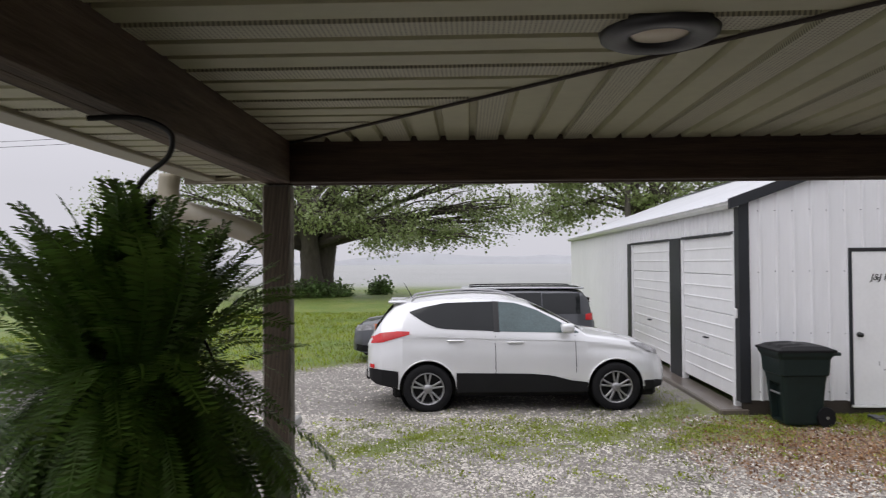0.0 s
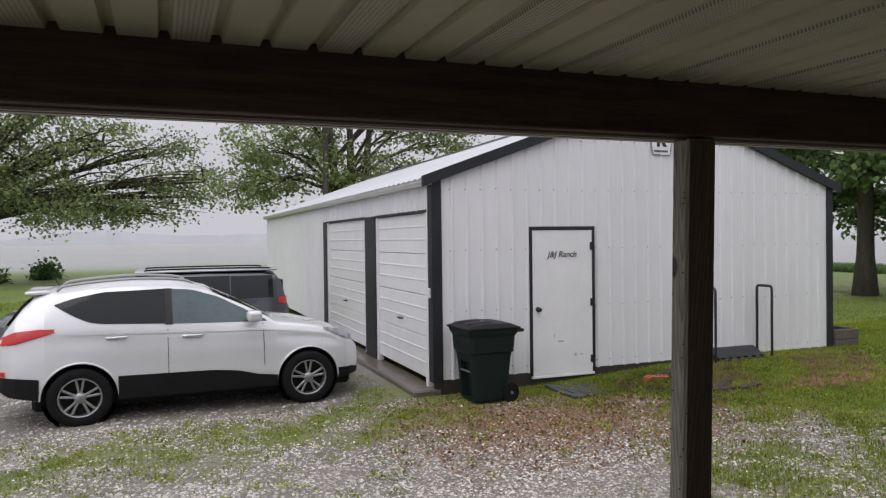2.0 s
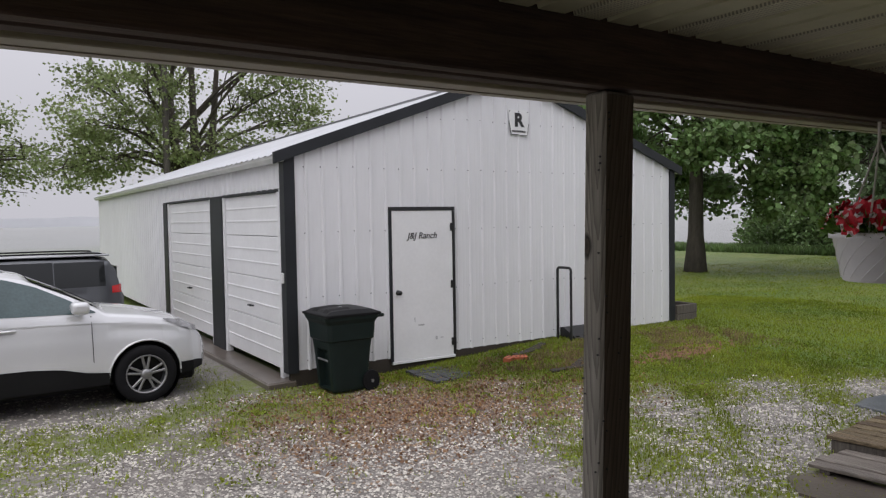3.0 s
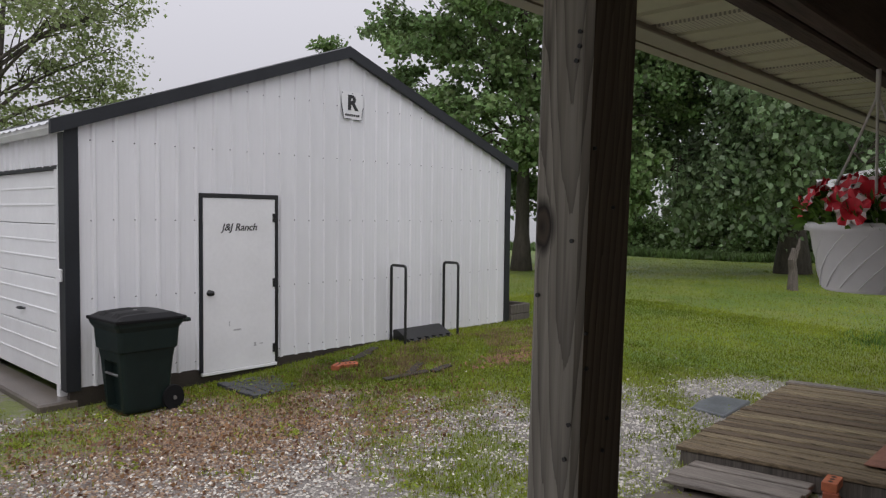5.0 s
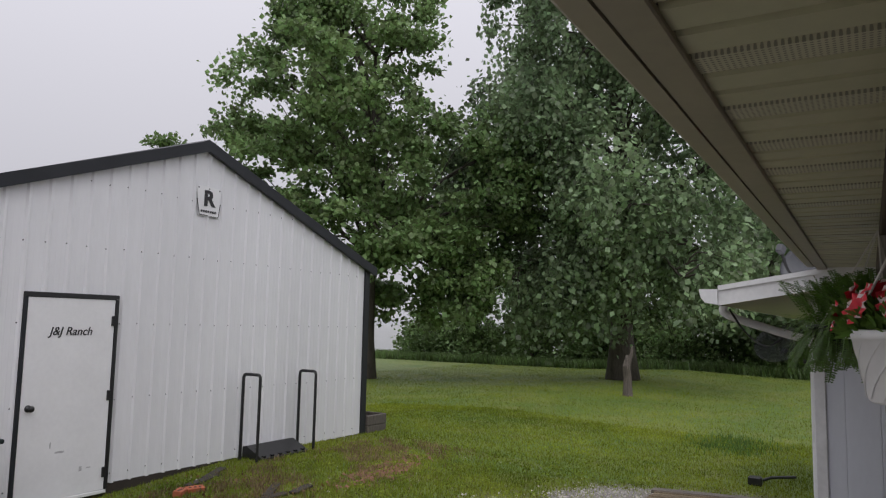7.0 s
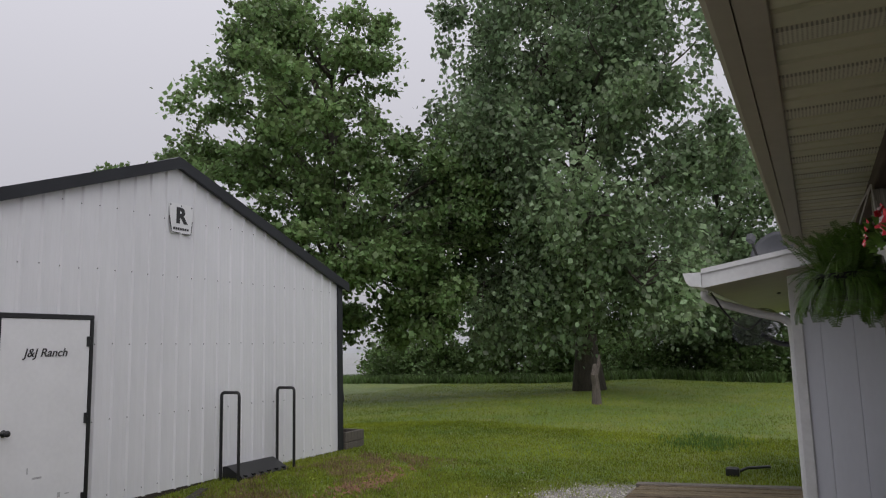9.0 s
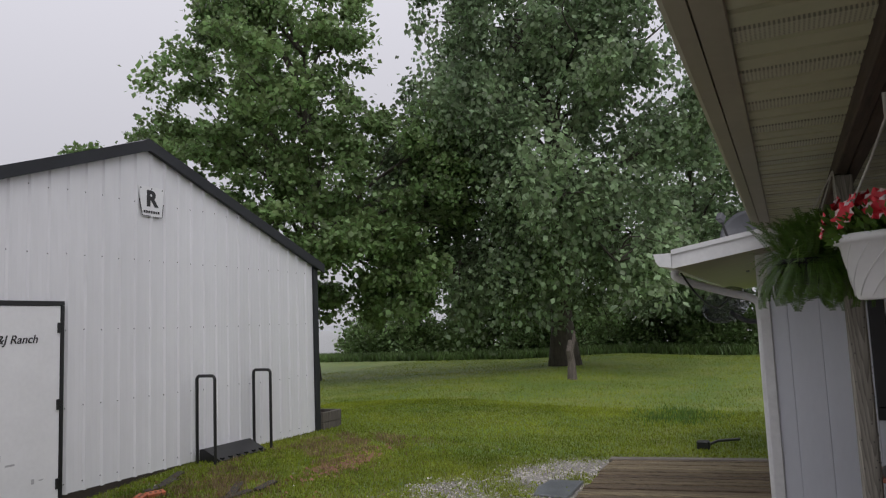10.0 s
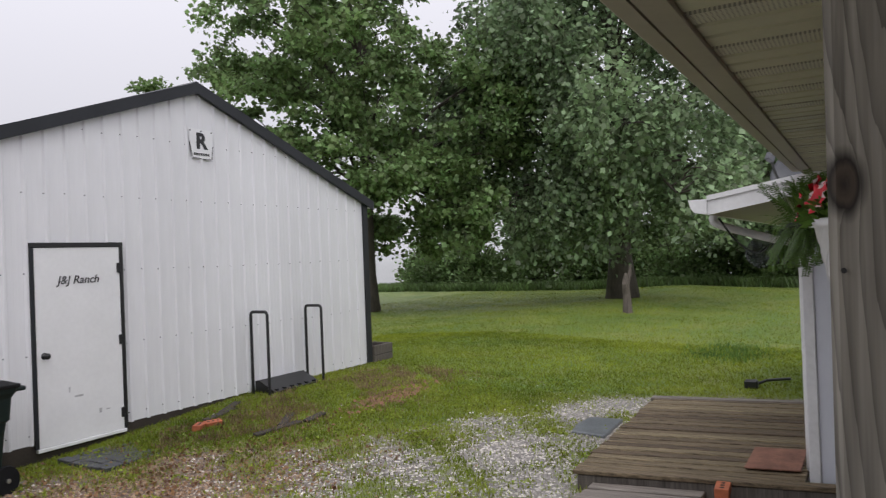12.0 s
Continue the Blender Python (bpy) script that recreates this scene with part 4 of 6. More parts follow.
y0, y1, z0, z1 = y0 + 0.105, y1 - 0.105, z0 + 0.095, z1 - 0.095
for a in ((y0, y1, z0, z0 + 0.05), (y0, y1, z1 - 0.05, z1), (y1 - 0.05, y1, z0 + 0.052, z1 - 0.052), (y0, y0 + 0.05, z0 + 0.052, z1 - 0.052), (y0 + 0.052, y1 - 0.052, (z0 + z1) / 2 - 0.02, (z0 + z1) / 2 + 0.02)):
    part("sash", box(WX - 0.012, WX + 0.028, a[0], a[1], a[2], a[3], 0.003), M_WHITE_PLASTIC, w1)
part("pane", box(WX + 0.008, WX + 0.014, y0 + 0.04, y1 - 0.04, z0 + 0.04, z1 - 0.04), M_WINDOW, w1)
# wing roof: rises to the south, with a fascia along its near end and a gutter on the north eave
RX, RY, SL = 5.93, 3.32, 0.17


def roof_at(y):
    return 2.42 + (RY - y) * SL


b = prism([(RY, roof_at(RY)), (RY, roof_at(RY) - 0.03), (-3.0, roof_at(-3.0) - 0.03), (-3.0, roof_at(-3))], "x", RX, 12.9)
part("roof", b, M_GUTTER, wing, "pale metal roof")
b = prism([(RY + 0.01, roof_at(RY) - 0.005), (RY + 0.01, roof_at(RY) - 0.125), (0, roof_at(0) - 0.125), (0, roof_at(0) - 0.005)], "x", RX - 0.022, RX + 0.004)
part("fascia", b, M_GUTTER, wing)
b = prism([(RY + 0.01, roof_at(RY) + 0.015), (RY + 0.01, roof_at(RY) - 0.02), (0, roof_at(0) - 0.02), (0, roof_at(0) + 0.015)], "x", RX - 0.035, RX - 0.008)
part("drip_edge", b, M_GUTTER, wing)
b = prism([(RY, roof_at(RY) - 0.1), (RY, roof_at(RY) - 0.12), (WY - 0.6, roof_at(WY - 0.6) - 0.12), (WY - 0.6, roof_at(WY - 0.6) - 0.1)], "x", RX + 0.006, 12.9)
part("soffit", b, M_TRIM_CREAM, wing)
b = prism([(RY + 0.012, 2.41), (RY + 0.012, 2.30), (RY + 0.10, 2.315), (RY + 0.125, 2.35), (RY + 0.14, 2.41)], "x", RX - 0.04, 12.9)
part("gutter", b, M_GUTTER, wing)
b = tube(bend([(6.45, RY + 0.06, 2.32), (6.47, RY + 0.04, 2.24), (6.60, RY - 0.3, 2.12), (6.66, WY + 0.10, 2.05), (6.67, WY + 0.07, 1.92), (6.67, WY + 0.07, 1.5), (6.67, WY + 0.07, 0.3)], 4), 0.032)
part("downspout", b, M_GUTTER, wing, smooth=True)


def dish(at, r, name="satellite_dish"):
    t = thing(name, "dark grey satellite dish on a bent arm", "satellite dish", at)
    part("reflector", lathe([(0, -0.06), (r * 0.5, -0.035), (r * 0.85, 0.015), (r, 0.04), (r, 0.05), (r * 0.85, 0.025), (r * 0.5, -0.02), (0, -0.045)], 28), M_DISH, t, smooth=True)
    part("arm", tube(bend([(0, -r * 0.9, 0.0), (0, -r * 0.8, 0.2), (0, -r * 0.3, 0.38)], 5), 0.013), M_BLACK, t)
    part("receiver", box(-0.03, 0.03, -r * 0.3 - 0.03, -r * 0.3 + 0.05, 0.34, 0.42, 0.008), M_DISH, t)
    part("mast", tube(bend([(0, 0, -0.06), (0, -0.02, -0.16), (0, -0.35, -0.2)], 4), 0.018), M_DISH, t)
    return t


dish(pose(8.2, 2.92, 2.76, 62, 0, -120), 0.23)
k = Mat("perforated_dish_metal", (0.07, 0.075, 0.08), rough=0.5, vary=0.15, bump=0.03)
k.b.inputs["Alpha"].default_value = 0.42
t = thing("mesh_dish", "see-through perforated dish on the wing's wall under the eave", "satellite dish", pose(7.5, 3.08, 2.0, 50, 0, -110))
r = 0.22
part("reflector", lathe([(0, -0.06), (r * 0.5, -0.035), (r * 0.85, 0.015), (r, 0.04), (r, 0.046), (r * 0.85, 0.021), (r * 0.5, -0.029), (0, -0.054)], 28), k.m, t, smooth=True)
part("mast", tube(bend([(7.5, 3.06, 1.96), (7.53, 2.94, 1.88), (7.55, 2.82, 1.86), (7.56, 2.715, 1.86)], 4), 0.022), M_DISH, t, at=t.matrix_basis.inverted())
part("bracket", box(7.49, 7.63, 2.712, 2.735, 1.76, 1.96, 0.004), M_DISH, t, at=t.matrix_basis.inverted())
b = tube(bend([(6.3, RY, 2.28), (6.45, RY - 0.1, 2.1), (6.8, RY - 0.2, 2.0), (7.1, RY - 0.3, 2.08)], 6), 0.008, 6)
solid("cable", b, M_BLACK, "loose black cable hanging under the eave", "cable")
b = tube([(10.9, 3.75, 0.16), (11.15, 3.6, 0.2), (11.6, 3.35, 0.16)], 0.02)
box(10.85, 10.97, 3.68, 3.85, 0.12, 0.24, 0.02, b)
solid("lawn_sprinkler", b, M_BLACK, "small black lawn sprinkler lying in the grass", "sprinkler")

# ---- copper fire bowl on the porch ----
fb = thing("fire_bowl", "rusty copper fire bowl with a mesh lid on legs", "fire bowl", pose(5.12, 1.82, PORCH - 0.02))
part("bowl", lathe([(0.0, 0.30), (0.16, 0.31), (0.27, 0.37), (0.325, 0.47), (0.34, 0.55), (0.40, 0.56), (0.40, 0.575), (0.33, 0.57), (0.30, 0.46), (0.24, 0.38), (0.0, 0.33)], 32), M_COPPER, fb, smooth=True)
lid = part("lid", lathe([(0.36, 0.578), (0.35, 0.60), (0.26, 0.655), (0.12, 0.685), (0.0, 0.69)], 24), M_MESH, fb, "dark mesh lid", smooth=True)
part("ring", tube([(0.0, 0.05 * math.cos(a), 0.70 + 0.05 * math.sin(a)) for a in np.linspace(-0.6, 3.74, 12)], 0.006, 6), M_BLACK, lid)
for a in (20, 110, 200, 290):
    c, s = math.cos(radians(a)), math.sin(radians(a))
    part("leg", tube(bend([(0.33 * c, 0.33 * s, 0.53), (0.36 * c, 0.36 * s, 0.3), (0.31 * c, 0.31 * s, 0.0)], 4), 0.022), M_COPPER, fb)
vv = bmesh.new()
for i in range(30):
    for j in range(4):
        a = radians(12 * i + 6 * (j % 2))
        r = (0.325, 0.315, 0.30, 0.283)[j]
        z = 0.50 - 0.03 * j
        bmesh.ops.create_cone(vv, cap_ends=True, segments=6, radius1=0.007, radius2=0.007, depth=0.012, matrix=Matrix.Translation((r * math.cos(a) * 1.0, r * math.sin(a), z)) @ Matrix.Rotation(a, 4, "Z") @ Matrix.Rotation(radians(70), 4, "Y"))
tagged(part("holes", vv, M_SOIL, fb), kind="stuff")

# ---- ceiling light ----
cl = thing("ceiling_light", "round recessed porch light with a dark ring, switched off", "light", pose(-0.165, 1.11, CEIL))
part("ring", lathe([(0.055, -0.004), (0.06, -0.012), (0.095, -0.016), (0.108, -0.01), (0.112, 0.004), (0.055, 0.004)], 36), M_BRONZE, cl, smooth=True)
part("lens", lathe([(0.0, -0.006), (0.05, -0.005), (0.057, 0.002)], 30), M_LENS, cl, smooth=True)

# ---- downspout at the porch corner ----
ds = thing("downspout", "white bent metal downspout strapped to the corner post", "downspout", kind="structure")
pts = bend([(-1.75, 2.68, SOFF + 0.02), (-1.75, 2.67, SOFF - 0.06), (-1.70, 2.64, SOFF - 0.12), (-1.46, 2.5, SOFF - 0.19), (-1.30, 2.43, SOFF - 0.25), (-1.235, 2.41, SOFF - 0.34), (-1.215, 2.41, 2.0), (-1.215, 2.41, 0.2)], 5)
part("pipe", tube(pts, 0.044, 10), M_TRIM_CREAM, ds, smooth=True)
part("strap", box(-1.275, -1.155, 2.352, 2.465, 1.6, 1.63, 0.004), M_GUTTER, ds)


# ---- hanging plants ----
def frond_mesh(name, length, droop, width, material, rng, pairs=26):
    """One arching frond with paired leaflets, from the origin outward along x."""
    vv, ff = [], []

    def spine(t):
        return Vector((length * (t - 0.18 * t * t), 0.02 * math.sin(3 * t), length * (0.55 * t - (0.55 + droop) * t * t)))

    n = 12
    for i in range(n):
        p, q = spine(i / n), spine((i + 1) / n)
        c0 = len(vv)
        vv += [p + Vector((0, -0.0025, 0)), p + Vector((0, 0.0025, 0)), q + Vector((0, 0.002, 0)), q + Vector((0, -0.002, 0))]
        ff.append((c0, c0 + 1, c0 + 2, c0 + 3))
    for i in range(pairs):
        t = 0.10 + 0.9 * (i + 0.5) / pairs
        p = spine(t)
        d = (spine(min(1, t + 0.02)) - spine(t - 0.02)).normalized()
        w = width * math.sin(math.pi * min(1, 0.18 + 0.82 * (1 - t) ** 0.8)) ** 0.7 + 0.006
        for s in (-1, 1):
            side = Vector((d.x * 0.25, s, -0.12 + rng.uniform(-0.15, 0.1))).normalized()
            h = d * (length / pairs * (0.23 if pairs < 20 else 0.32))
            c0 = len(vv)
            tip = p + side * w * rng.uniform(0.85, 1.1)
            vv += [p - h, p + side * w * 0.55 - h * 1.15, tip, p + side * w * 0.5 + h * 1.1]
            ff.append((c0, c0 + 1, c0 + 2, c0 + 3))
    me = bpy.data.meshes.new(name)
    me.from_pydata([tuple(v) for v in vv], [], ff)
    me.materials.append(material)
    return me


def fern(at, label, reach, count, material, seed, name="hanging_fern", down=0.45):
    rng = random.Random(seed)
    t = thing(name, label, "fern", at)
    deep = -0.17 if reach > 0.3 else -0.10
    part("pot", lathe([(0.0, deep), (0.095, deep), (0.13, -0.02), (0.14, -0.015), (0.14, 0.0), (0.125, 0.0), (0.12, -0.03), (0.0, -0.03)], 24), M_CLADDING, t, smooth=True)
    wide = (0.036 if reach > 0.3 else 0.021) * (reach / 0.5) ** 0.5
    pairs = 31 if reach > 0.3 else 18
    kinds = [frond_mesh("frond", reach * rng.uniform(0.65, 0.9), rng.uniform(down - 0.3, down + 0.4), wide, material, rng, pairs) for _ in range(5)]
    stiff = [frond_mesh("frond", reach * rng.uniform(0.8, 1.05), rng.uniform(-0.25, 0.1), wide, material, rng, pairs) for _ in range(5)]
    for i in range(count):
        a = 360 * (i * 0.381966) + rng.uniform(-12, 12)
        lift = rng.choice((-82, -70, -58, -48, -38, -26, -12, 6, 24)) + rng.uniform(-8, 8) if i > count // 4 else rng.uniform(-30, 15)
        r = rng.uniform(0.02, 0.13)
        s = rng.uniform(0.7, 1.05) * (0.42 if lift > 0 else 0.66 if lift > -25 else 1.0)
        m = pose(r * math.cos(radians(a)), r * math.sin(radians(a)), -0.01, 0, 0, a) @ pose(0, 0, 0, rng.uniform(-25, 25), lift, 0) @ Matrix.Scale(s, 4)
        part("frond", stiff[i % 5] if lift < -34 or i % 4 == 1 else kinds[i % 5], None, t, at=m)
    for i in range(count // (2 if reach > 0.3 else 4)):
        # outer skirt that hangs over the pot's rim
        a = 360 * (i * 0.381966) + rng.uniform(-9, 9)
        m = pose(0.12 * math.cos(radians(a)), 0.12 * math.sin(radians(a)), -0.01, 0, 0, a) @ pose(0, 0, 0, rng.uniform(-30, 30), rng.uniform(42 if reach > 0.3 else 58, 92), 0) @ Matrix.Scale(rng.uniform(0.65, 1.0) if reach > 0.3 else rng.uniform(0.7, 1.05), 4)
        part("frond", stiff[i % 5], None, t, at=m)
    return t


FERN = (-1.18, 1.12)
fern(pose(*FERN, 1.97), "large dark green fern in a hanging pot on a hook", 0.43, 430, M_LEAF_FERN, 5)
hk = thing("plant_hook", "black bent metal plant hook screwed to the beam", "hook")
hx, hy = FERN[0] + 0.045, FERN[1]
part("hook", tube(bend([(hx - 0.10, hy - 0.05, BEAM0 - 0.012), (hx - 0.02, hy - 0.02, BEAM0 - 0.006), (hx + 0.035, hy, BEAM0 - 0.03), (hx + 0.035, hy, BEAM0 - 0.075), (hx - 0.01, hy, BEAM0 - 0.115), (hx - 0.03, hy, BEAM0 - 0.15), (hx - 0.015, hy, BEAM0 - 0.175), (hx + 0.008, hy, BEAM0 - 0.16)], 5), 0.0055), M_BLACK, hk)
part("swivel", lathe([(0, -0.02), (0.012, -0.014), (0.014, 0.01), (0, 0.016)], 10, None, pose(hx - 0.012, hy, BEAM0 - 0.185)), M_BLACK, hk)
b = bmesh.new()
for a in (10, 130, 250):
    tube([(hx - 0.012, hy, BEAM0 - 0.19), (hx + 0.13 * math.cos(radians(a)), hy + 0.13 * math.sin(radians(a)), 1.985)], 0.003, 6, b)
part("hanger", b, M_BLACK, hk)

fern(pose(3.56, 2.47, 2.15), "light green fern hanging beside the porch post", 0.25, 460, M_LEAF_FERN_LIGHT, 9, down=0.75)
b = bmesh.new()
for a in (10, 130, 250):
    tube([(3.56, 2.37, BEAM0 + 0.01), (3.56 + 0.12 * math.cos(radians(a)), 2.47 + 0.12 * math.sin(radians(a)), 2.15)], 0.003, 6, b)
solid("fern_hanger", b, M_ROPE, "thin white hanger cords of the fern", "cord")

# flower basket
PX, PY, PZ = 2.405, 2.312, 2.128
fp = thing("flower_basket", "white plastic hanging basket with red and white petunias", "flower basket", pose(PX, PY, PZ) @ Matrix.Diagonal((0.92, 0.92, 1, 1)))
b = lathe([(0.0, -0.16), (0.105, -0.16), (0.112, -0.155), (0.145, -0.02), (0.158, -0.018), (0.160, 0.0), (0.150, 0.002), (0.142, -0.012), (0.13, -0.03), (0.0, -0.03)], 40)
part("pot", b, M_WHITE_PLASTIC, fp, smooth=True)
for i in range(16):
    a0 = i * 22.5
    pts = []
    for j in range(8):
        f = j / 7
        a = radians(a0 + 55 * f)
        r = 0.1135 + (0.1445 - 0.1135) * (0.06 + 0.88 * f) + 0.0005
        pts.append((r * math.cos(a), r * math.sin(a), -0.15 + 0.125 * f))
    part("rib", tube(pts, 0.0018, 5), M_GUTTER, fp)
part("soil", lathe([(0, -0.018), (0.136, -0.02)], 24), M_SOIL, fp)
b = bmesh.new()
for a in (75, 195, 315):
    tube(bend([(0, 0, 0.30), (0.06 * math.cos(radians(a)), 0.06 * math.sin(radians(a)), 0.17), (0.15 * math.cos(radians(a)), 0.15 * math.sin(radians(a)), 0.0)], 5), 0.0035, 6, b)
tube([(0, 0, 0.29), (0, 0, BEAM0 - PZ)], 0.006, 6, b)
part("hanger", b, M_ROPE, fp, "white plastic hanger cords")


def petunia():
    vv, ff, mi = [(0, 0, -0.012)], [], []
    n = 20
    for r, z in ((0.006, -0.006), (0.022, 0.004), (0.034, 0.004)):
        for i in range(n):
            a = 2 * math.pi * i / n
            q = r * (1 + (0.14 * math.cos(5 * a) if r > 0.03 else 0.0))
            vv.append((q * math.cos(a), q * math.sin(a), z + (0.004 * math.cos(10 * a) if r > 0.03 else 0)))
    for i in range(n):
        j = (i + 1) % n
        ff.append((0, 1 + i, 1 + j))
        mi.append(0)
        ff.append((1 + i, 1 + n + i, 1 + n + j, 1 + j))
        mi.append(0)
        ff.append((1 + n + i, 1 + 2 * n + i, 1 + 2 * n + j, 1 + n + j))
        mi.append(1 if i % 4 in (1, 2) else 0)
    me = bpy.data.meshes.new("flower")
    me.from_pydata(vv, [], ff)
    me.materials.append(M_PETAL_RED)
    me.materials.append(M_PETAL_WHITE)
    me.polygons.foreach_set("material_index", mi)
    return me


rng = random.Random(21)
pet = petunia()
for i in range(20):
    a = 360 * i * 0.381966
    r = 0.05 + 0.13 * math.sqrt(i / 20)
    x, y = r * math.cos(radians(a)), r * math.sin(radians(a))
    z = 0.085 - 1.6 * max(0, r - 0.1) * 0.45 + rng.uniform(-0.012, 0.025)
    part("flower", pet, None, fp, at=pose(x, y, z, 0, 0, a) @ pose(0, 0, 0, 0, 20 + 330 * r * rng.uniform(0.7, 1.2), 0) @ pose(0, 0, 0, 0, 0, rng.uniform(0, 70)) @ Matrix.Scale(rng.uniform(0.95, 1.3), 4))
vv, ff = [], []
for i in range(760):
    a, r = rng.uniform(0, 6.283), 0.17 * math.sqrt(rng.random())
    x, y, z = r * math.cos(a), r * math.sin(a), rng.uniform(-0.01, 0.060 - 0.3 * max(0, r - 0.1))
    d = Vector((math.cos(a) * rng.uniform(0.2, 1), math.sin(a) * rng.uniform(0.2, 1), rng.uniform(-0.3, 0.9))).normalized()
    s = d.orthogonal().normalized() * 0.009
    l = rng.uniform(0.025, 0.045)
    c0 = len(vv)
    p = Vector((x, y, z))
    vv += [p, p + d * l * 0.5 + s, p + d * l, p + d * l * 0.5 - s]
    ff.append((c0, c0 + 1, c0 + 2, c0 + 3))
tagged(part("leaves", sheet("leaves", [tuple(v) for v in vv], ff, M_LEAF_FERN), None, fp), kind="stuff")


# ---- vehicles ----
def wheel(parent, x, y, side, r, alloy=M_ALLOY):
    """side: +1 when the outer face looks along +y."""
    m = pose(x, y, r, 90 if side < 0 else -90)
    w = part("wheel", lathe([(r * 0.66, -0.10), (r * 0.70, -0.105), (r * 0.9, -0.11), (r * 0.985, -0.085), (r, -0.05), (r, 0.05), (r * 0.985, 0.085), (r * 0.93, 0.105), (r * 0.72, 0.108), (r * 0.66, 0.095)], 40, None, m), M_TYRE, parent, "black tyre", smooth=True)
    part("rim", lathe([(r * 0.67, 0.096), (r * 0.66, 0.10), (r * 0.62, 0.092), (r * 0.60, 0.02), (r * 0.60, -0.09), (r * 0.67, -0.09)], 40, None, m), alloy, w, smooth=True)
    part("brake_disc", lathe([(0, 0.0), (r * 0.60, 0.0)], 24, None, m), M_CLADDING, w)
    for i in range(5):
        for da in (-11, 11):
            b = box(r * 0.14, r * 0.62, -0.014, 0.014, 0.055, 0.085, 0.006)
            bmesh.ops.transform(b, matrix=m @ pose(0, 0, 0, 0, 0, 72 * i + da + 18), verts=b.verts)
            part("spoke", b, alloy, w)
    part("hub_cap", lathe([(0, 0.10), (r * 0.14, 0.096), (r * 0.19, 0.08), (r * 0.19, 0.05)], 16, None, m), alloy, w, smooth=True)
    return w


class Shell:
    """A car's skin: a top line, a belt line, a width and wheel arches along its length."""

    def __init__(self, length, width, top, belt, sill, arches, arch_r, plan, roof_in=0.74):
        self.L, self.W, self.top_l, self.belt_l, self.sill_l = length, width / 2, top, belt, sill
        self.arches, self.ar, self.plan, self.roof_in = arches, arch_r, plan, roof_in

    def f(self, line, x):
        return float(np.interp(x, [p[0] for p in line], [p[1] for p in line]))

    def w(self, x):
        return self.W * self.f(self.plan, x)

    def low(self, x):
        z = self.f(self.sill_l, x)
        for c, zc in self.arches:
            d = abs(x - c)
            if d < self.ar:
                z = max(z, zc + math.sqrt(self.ar ** 2 - d * d))
        return z

    def side(self, x, z):
        """Half width at height z."""
        w, zb, zt = self.w(x), min(self.f(self.belt_l, x), self.f(self.top_l, x) - 0.02), self.f(self.top_l, x)
        if z <= zb:
            t = (z - 0.2) / max(0.1, zb - 0.2)
            return w * (0.955 + 0.045 * math.sin(math.pi * min(1, max(0, t * 0.95 + 0.12))) - 0.035 * max(0, t - 0.75) * 4 * 0.35)
        w0 = self.side(x, zb)
        t = min(1, (z - zb) / max(0.05, zt - zb))
        full = max(0.3, min(1.0, (zt - zb) / 0.45))
        return w0 * (1 - (1 - self.roof_in) * full * t ** 1.25) if zt - zb > 0.12 else w0 * (1 - 0.12 * t)

    def section(self, x):
        zl, zb, zt = self.low(x), self.f(self.belt_l, x), self.f(self.top_l, x)
        zb = min(zb, zt - 0.02)
        pts = []
        for i in range(9):
            z = zl + (zb - zl) * i / 8
            pts.append((self.side(x, z), z))
        edge = zt - 0.07 if zt - zb > 0.2 else zb + (zt - zb) * 0.5
        for i in range(1, 7):
            z = zb + (edge - zb) * i / 6
            pts.append((self.side(x, z), z))
        y0, z0 = pts[-1]
        for i in range(1, 8):
            a = i / 7
            pts.append((y0 * (1 - a) if a < 1 else 0.0, z0 + (zt - z0) * (1 - (1 - a) ** 2.2)))
        return pts

    def skin(self):
        xs = set(np.linspace(0, self.L, 61).tolist())
        for c, _ in self.arches:
            for i in range(25):
                xs.add(c - self.ar * math.cos(math.pi * i / 24))
        for p in self.top_l + self.plan:
            xs.add(p[0])
        xs = [x for x in sorted(xs) if 0 <= x <= self.L]
        b = bmesh.new()
        rows = []
        for x in xs:
            s = self.section(x)
            near = [b.verts.new((x, -y, z)) for y, z in s[:-1]]
            mid = b.verts.new((x, 0, s[-1][1]))
            far_ = [b.verts.new((x, y, z)) for y, z in s[:-1][::-1]]
            rows.append(near + [mid] + far_)
        for a, c in zip(rows, rows[1:]):
            for i in range(len(a) - 1):
                b.faces.new((a[i], c[i], c[i + 1], a[i + 1]))
        b.faces.new(rows[0])
        b.faces.new(rows[-1][::-1])
        bmesh.ops.remove_doubles(b, verts=b.verts, dist=0.0005)
        bmesh.ops.recalc_face_normals(b, faces=b.faces)
        return b

    def pane(self, lower, upper, side, lift=0.006, thick=0.02, n=16):
        """A panel on the car's side between a lower and an upper line, a little proud of the skin."""
        x0, x1 = max(lower[0][0], upper[0][0]), min(lower[-1][0], upper[-1][0])
        b = bmesh.new()
        outer, inner = [], []
        for i in range(n + 1):
            x = x0 + (x1 - x0) * i / n
            zl, zu = self.f(lower, x), self.f(upper, x)
            co, ci = [], []
            for j in range(7):
                z = zl + (zu - zl) * j / 6
                y = self.side(x, z)
                co.append(b.verts.new((x, side * (y + lift), z)))
                ci.append(b.verts.new((x, side * (y - thick), z)))
            outer.append(co)
            inner.append(ci)
        for grid in (outer, inner):
            for a, c in zip(grid, grid[1:]):
                for j in range(6):
                    b.faces.new((a[j], c[j], c[j + 1], a[j + 1]))
        for i in range(n):
            for j in (0, 6):
                b.faces.new((outer[i][j], outer[i + 1][j], inner[i + 1][j], inner[i][j]))
